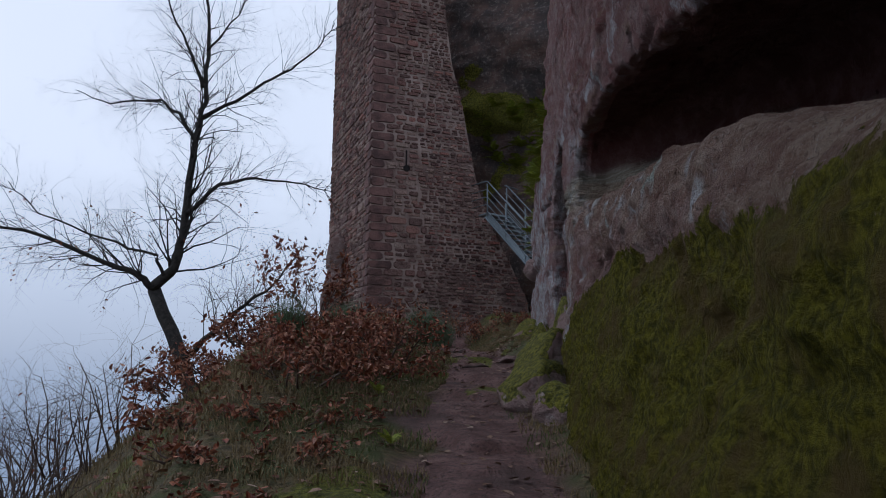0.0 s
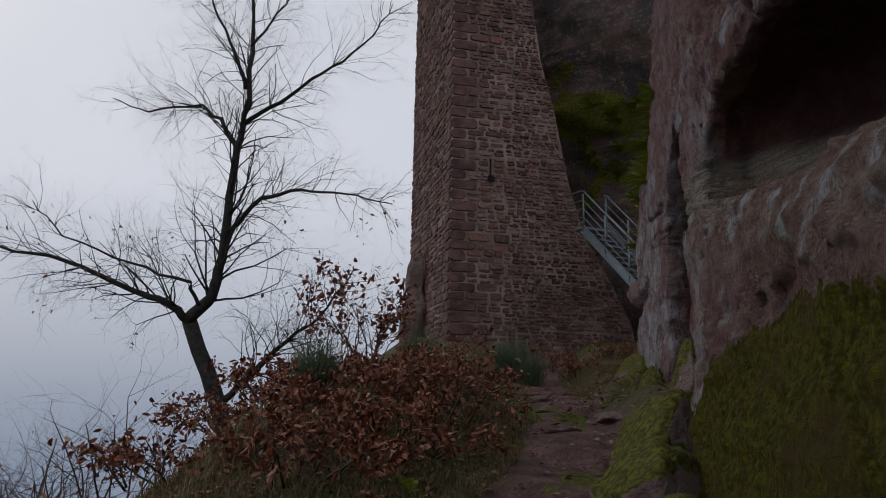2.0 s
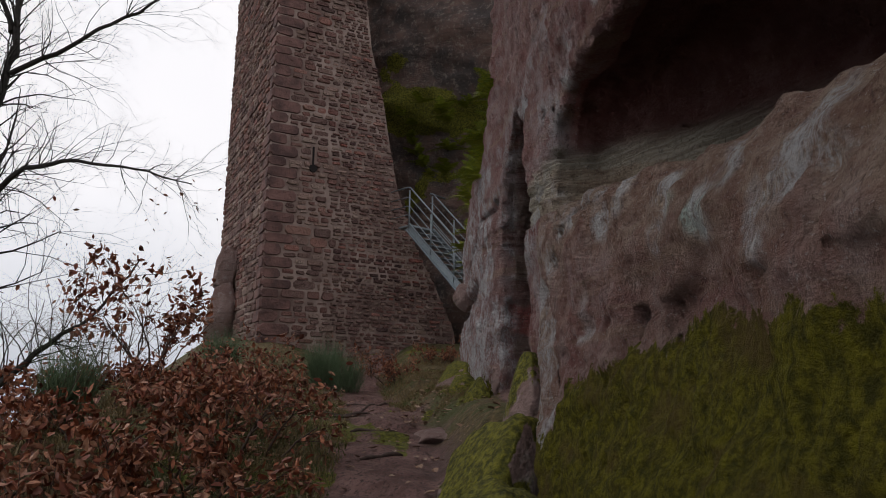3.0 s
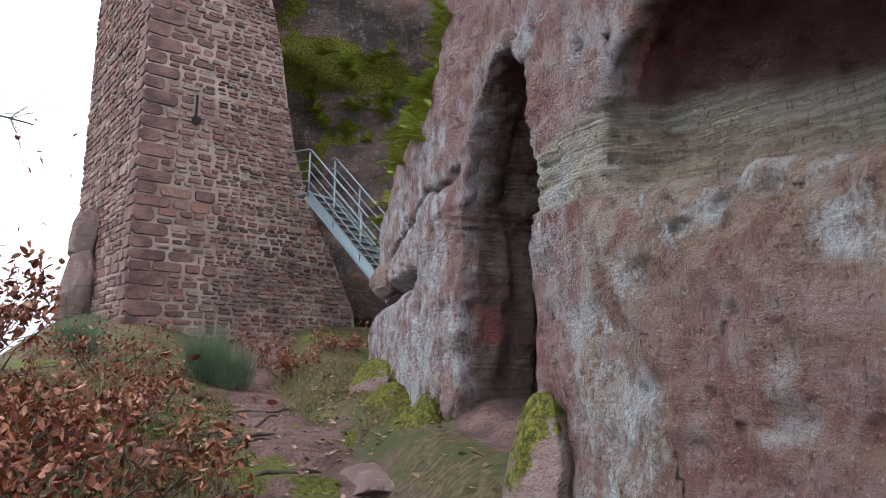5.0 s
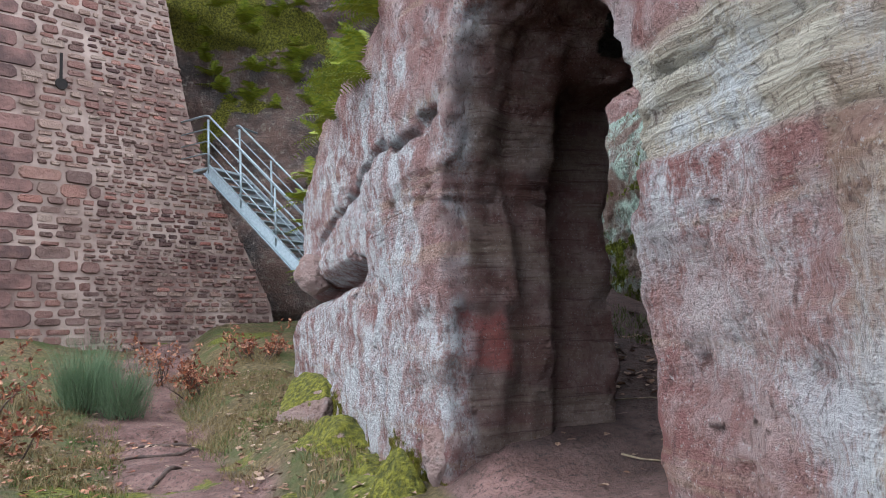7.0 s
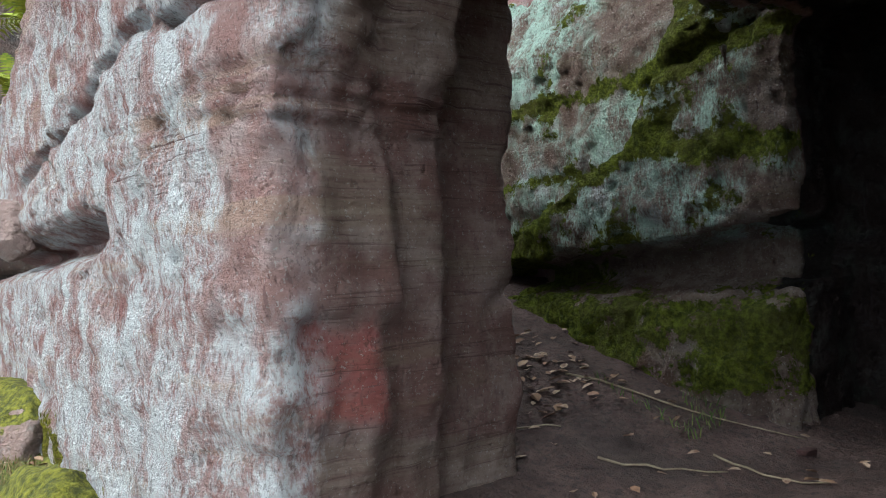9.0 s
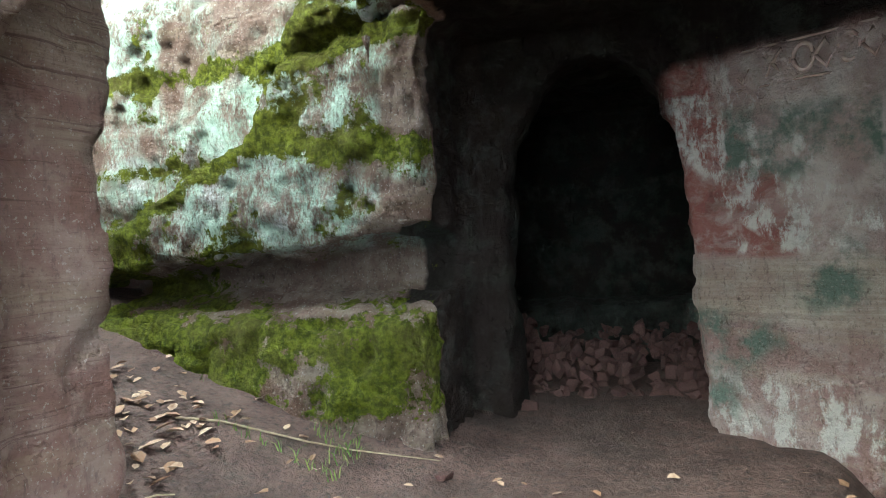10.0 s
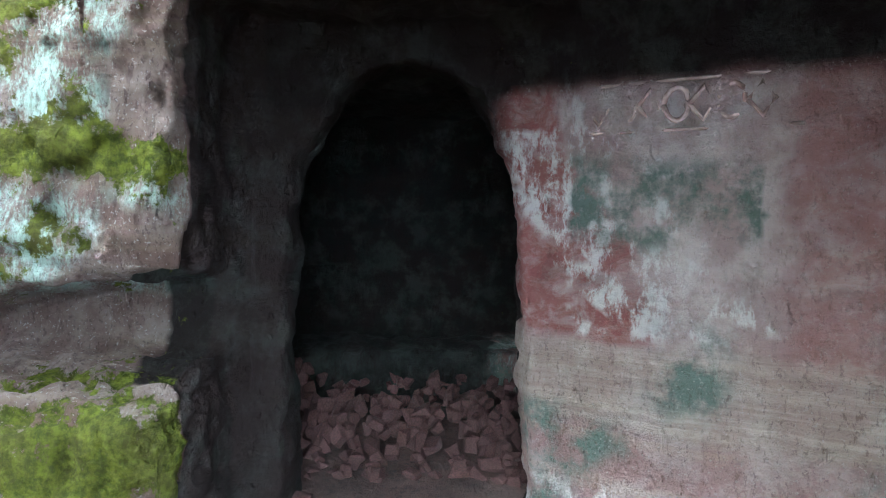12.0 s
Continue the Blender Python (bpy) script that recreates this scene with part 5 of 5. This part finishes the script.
for i, (x, y) in enumerate(((0.35, 8.0), (0.15, 9.3), (-1.3, 7.9), (-0.9, 6.2))):
    fern((x, y, float(height(x, y)) + 0.02), 7, 0.22, 260 + i, (0, 0, 1))

# ---- cave floor litter and rubble ----
lg = np.random.default_rng(77)


def litter(n, x0, x1, y0, y1, size, mat, name, label, seed, cat="leaves"):
    g = np.random.default_rng(seed)
    x, y = g.uniform(x0, x1, n), g.uniform(y0, y1, n)
    p = np.stack([x, y, height(x, y) + 0.012], 1)
    a = np.stack([np.cos(t := g.uniform(0, math.tau, n)), np.sin(t), g.uniform(-0.05, 0.35, n)], 1)
    b = np.stack([-np.sin(t), np.cos(t), g.uniform(-0.3, 0.3, n)], 1)
    s = size * g.uniform(0.6, 1.3, n)[:, None]
    up = np.array([[0, 0, 1.0]])
    w = s * 0.32
    c = g.uniform(0.1, 0.5, n)[:, None] * w
    v = np.stack([p, p + a * s * 0.3 + b * w + up * c, p + a * s * 0.7 + b * w * 0.8 + up * c, p + a * s, p + a * s * 0.7 - b * w * 0.8 + up * c, p + a * s * 0.3 - b * w + up * c], 1).reshape(-1, 3)
    i = np.arange(n)[:, None] * 6
    f = np.concatenate([i + np.array([[0, 1, 2, 3]]), i + np.array([[0, 3, 4, 5]])])
    return tagged(new(name, mesh_of(name, v, f, mat, False)), label, cat, kind="stuff")


litter(190, 1.2, 4.0, 10.0, 15.0, 0.065, mat_litter, "leaf_litter", "scattered pale dry leaves on the cave floor", 1)
litter(170, 2.3, 3.5, 12.9, 14.2, 0.075, mat_litter, "leaf_litter", "drift of dry leaves under the mossy wall", 2)
litter(60, 1.6, 3.2, 9.4, 10.6, 0.07, mat_litter, "leaf_litter", "scattered pale dry leaves on the cave floor", 3)
litter(900, -2.6, 0.8, 3.0, 20.0, 0.075, mat_litter, "leaf_litter", "brown leaves scattered over the path and grass", 4)
litter(500, -0.2, 0.9, 12.8, 20.0, 0.075, mat_litter, "leaf_litter", "brown leaves scattered over the path and grass", 5)
litter(1500, -4.5, -1.1, 4.0, 18.0, 0.085, mat_beech, "leaf_litter", "carpet of copper-brown leaves under the shrubs", 6)

# rubble heap in the inner chamber
for i in range(290):
    x, y = lg.uniform(5.3, 6.4), lg.uniform(10.5, 12.4)
    z = float(cave_floor(x, y)) - 0.05 + 0.32 * max(0, (x - 5.2) / 1.2) + lg.uniform(-0.03, 0.04)
    if i < 5:
        shape = []
        for q in range(5):
            bm = bmesh.new()
            bmesh.ops.create_cube(bm, size=1.0)
            for v in bm.verts:
                v.co += Vector(lg.uniform(-0.28, 0.28, 3))
            bmesh.ops.bevel(bm, geom=bm.edges[:], offset=0.08, segments=1, affect="EDGES")
            me = bpy.data.meshes.new("rubble_stone")
            bm.to_mesh(me)
            bm.free()
            me.materials.append(mat_rubble)
            shape.append(me)
    ob = tagged(new("rubble_stone", shape[i % 5]), "broken red sandstone lump in the rubble heap", "stone", "rubble heap in the chamber")
    s = lg.uniform(0.035, 0.095)
    ob.matrix_world = Matrix.Translation((x, y, z)) @ Euler(lg.uniform(0, 6.28, 3)).to_matrix().to_4x4() @ Matrix.Diagonal((s * 1.3, s, s * 0.8, 1))
for i, (x, y, s) in enumerate(((4.98, 11.86, 0.09), (5.70, 11.5, 0.10), (3.7, 12.0, 0.06), (2.9, 11.2, 0.05))):
    ob = tagged(new("loose_stone", shape[i % 5]), "pale stone lying on the cave floor", "stone")
    ob.matrix_world = Matrix.Translation((x, y, float(height(x, y)) + s * 0.25)) @ Matrix.Diagonal((s * 1.3, s, s * 0.7, 1))

# twigs on the cave floor and roots on the path
rg = random.Random(31)
for i, (x, y, ln, a) in enumerate(((3.55, 12.65, 1.3, -62), (2.9, 12.3, 0.6, -40), (3.3, 12.0, 0.5, -75), (2.5, 12.9, 0.5, -20), (2.2, 11.9, 0.7, -50))):
    bm = bmesh.new()
    pts = []
    for j in range(7):
        q = (j / 6 - 0.5) * ln
        xx, yy = x + math.cos(radians(a)) * q + rg.uniform(-0.02, 0.02), y + math.sin(radians(a)) * q + rg.uniform(-0.02, 0.02)
        pts.append((xx, yy, float(height(xx, yy)) + 0.012))
    tube(bm, pts, [0.007 - 0.0006 * j for j in range(7)], 5)
    tagged(part("twig", bm, mat_straw), "thin dry twig lying on the cave floor", "twig", "twigs on the cave floor")
for i, (x, y, ln, a) in enumerate(((-1.15, 13.7, 0.9, 8), (-1.0, 13.9, 0.7, 20), (-0.9, 16.6, 0.8, 5), (-0.8, 15.4, 0.5, 60), (-0.5, 12.3, 0.6, 30), (-0.9, 17.6, 0.7, -10), (-0.35, 10.9, 0.5, 40))):
    bm = bmesh.new()
    pts = []
    for j in range(9):
        q = (j / 8 - 0.5) * ln
        xx, yy = x + math.cos(radians(a)) * q, y + math.sin(radians(a)) * q + rg.uniform(-0.04, 0.04)
        pts.append((xx, yy, float(height(xx, yy)) + 0.012 * math.sin(j * 1.3) + 0.005))
    tube(bm, pts, [0.012 + 0.018 * math.sin(math.pi * (j + 0.5) / 9) for j in range(9)], 6)
    tagged(part("tree_root", bm, mat_root), "dark bare root crossing the trodden path", "root", "roots on the path")


# ---- grass ----
def grass(n, x0, x1, y0, y1, hgt_, mat, seed, keep, label):
    g = np.random.default_rng(seed)
    x, y = g.uniform(x0, x1, n), g.uniform(y0, y1, n)
    cl = fbm(x * 1.7, y * 1.7, x * 0 + seed, 3)
    ok = keep(x, y) & (cl > -0.06)
    x, y = x[ok], y[ok]
    n = len(x)
    z = height(x, y)
    t = g.uniform(0, math.tau, n)
    h = hgt_ * g.uniform(0.4, 1.2, n)
    lean = h * g.uniform(0.2, 1.0, n)
    a = g.uniform(0, math.tau, n)
    p = np.stack([x, y, z - 0.01], 1)
    w = np.stack([np.cos(t), np.sin(t), 0 * t], 1) * 0.004
    m = p + np.stack([np.cos(a) * lean * 0.35, np.sin(a) * lean * 0.35, h * 0.6], 1)
    e = p + np.stack([np.cos(a) * lean, np.sin(a) * lean, h * 0.8], 1)
    v = np.stack([p - w, p + w, m + w * 0.7, e, m - w * 0.7], 1).reshape(-1, 3)
    i = np.arange(n)[:, None] * 5
    f = np.concatenate([i + np.array([[0, 1, 2]]), i + np.array([[0, 2, 4]]), i + np.array([[4, 2, 3]])])
    return tagged(new("grass", mesh_of("grass", v, f, mat, False)), label, "grass", kind="stuff")


off = lambda x, y: (np.abs(x - path_x(y)) > 0.42 + 0.25 * fbm(x * 2, y * 2, x * 0, 2)) & (x < 0.75) & ~((x > -0.3) & (y > 10.2) & (y < 13.5))
grass(60000, -3.2, 0.75, 5.0, 21.0, 0.11, mat_grass_dry, 51, off, "dry straw-coloured grass beside the path")
grass(26000, -2.0, 0.75, 5.0, 20.0, 0.08, mat_grass_green, 52, off, "short green grass beside the path")
grass(16000, -6.0, -2.5, 3.0, 20.0, 0.22, mat_grass_dry, 53, off, "long dry grass on the slope")
grass(1500, 3.3, 3.85, 12.4, 15.5, 0.10, mat_grass_green, 54, lambda x, y: x > 0, "small green plants at the foot of the mossy wall")


# ---- carved frieze on the painted wall ----
frieze = tagged(new("carved_frieze"), "worn carved frieze of rings and lozenges in the red wall", "relief")
cave_probe = np.arange(3.0, 5.2, 0.01)


def wall_x(y, z):
    hit_ = np.nonzero(rock(cave_probe, np.full_like(cave_probe, y), np.full_like(cave_probe, z)) < 0)[0]
    return float(cave_probe[hit_[0]]) if len(hit_) else 4.4


for i in range(7):
    yc, zc = 10.50 - 0.092 * i, 4.57
    bm = bmesh.new()
    n = 16 if i % 2 else 4
    ring = []
    for j in range(n + 1):
        a = math.tau * j / n
        yy, zz = yc + 0.042 * math.cos(a), zc + 0.065 * math.sin(a)
        ring.append((wall_x(yy, zz) - 0.004, yy, zz))
    tube(bm, ring, 0.012, 6)
    part("ring" if i % 2 else "lozenge", bm, mat_frieze, frieze)
for zz in (4.47, 4.67):
    bm = bmesh.new()
    tube(bm, [(wall_x(y, zz) - 0.004, y, zz) for y in np.linspace(10.55, 9.82, 10)], 0.008, 5)
    part("border", bm, mat_frieze, frieze)
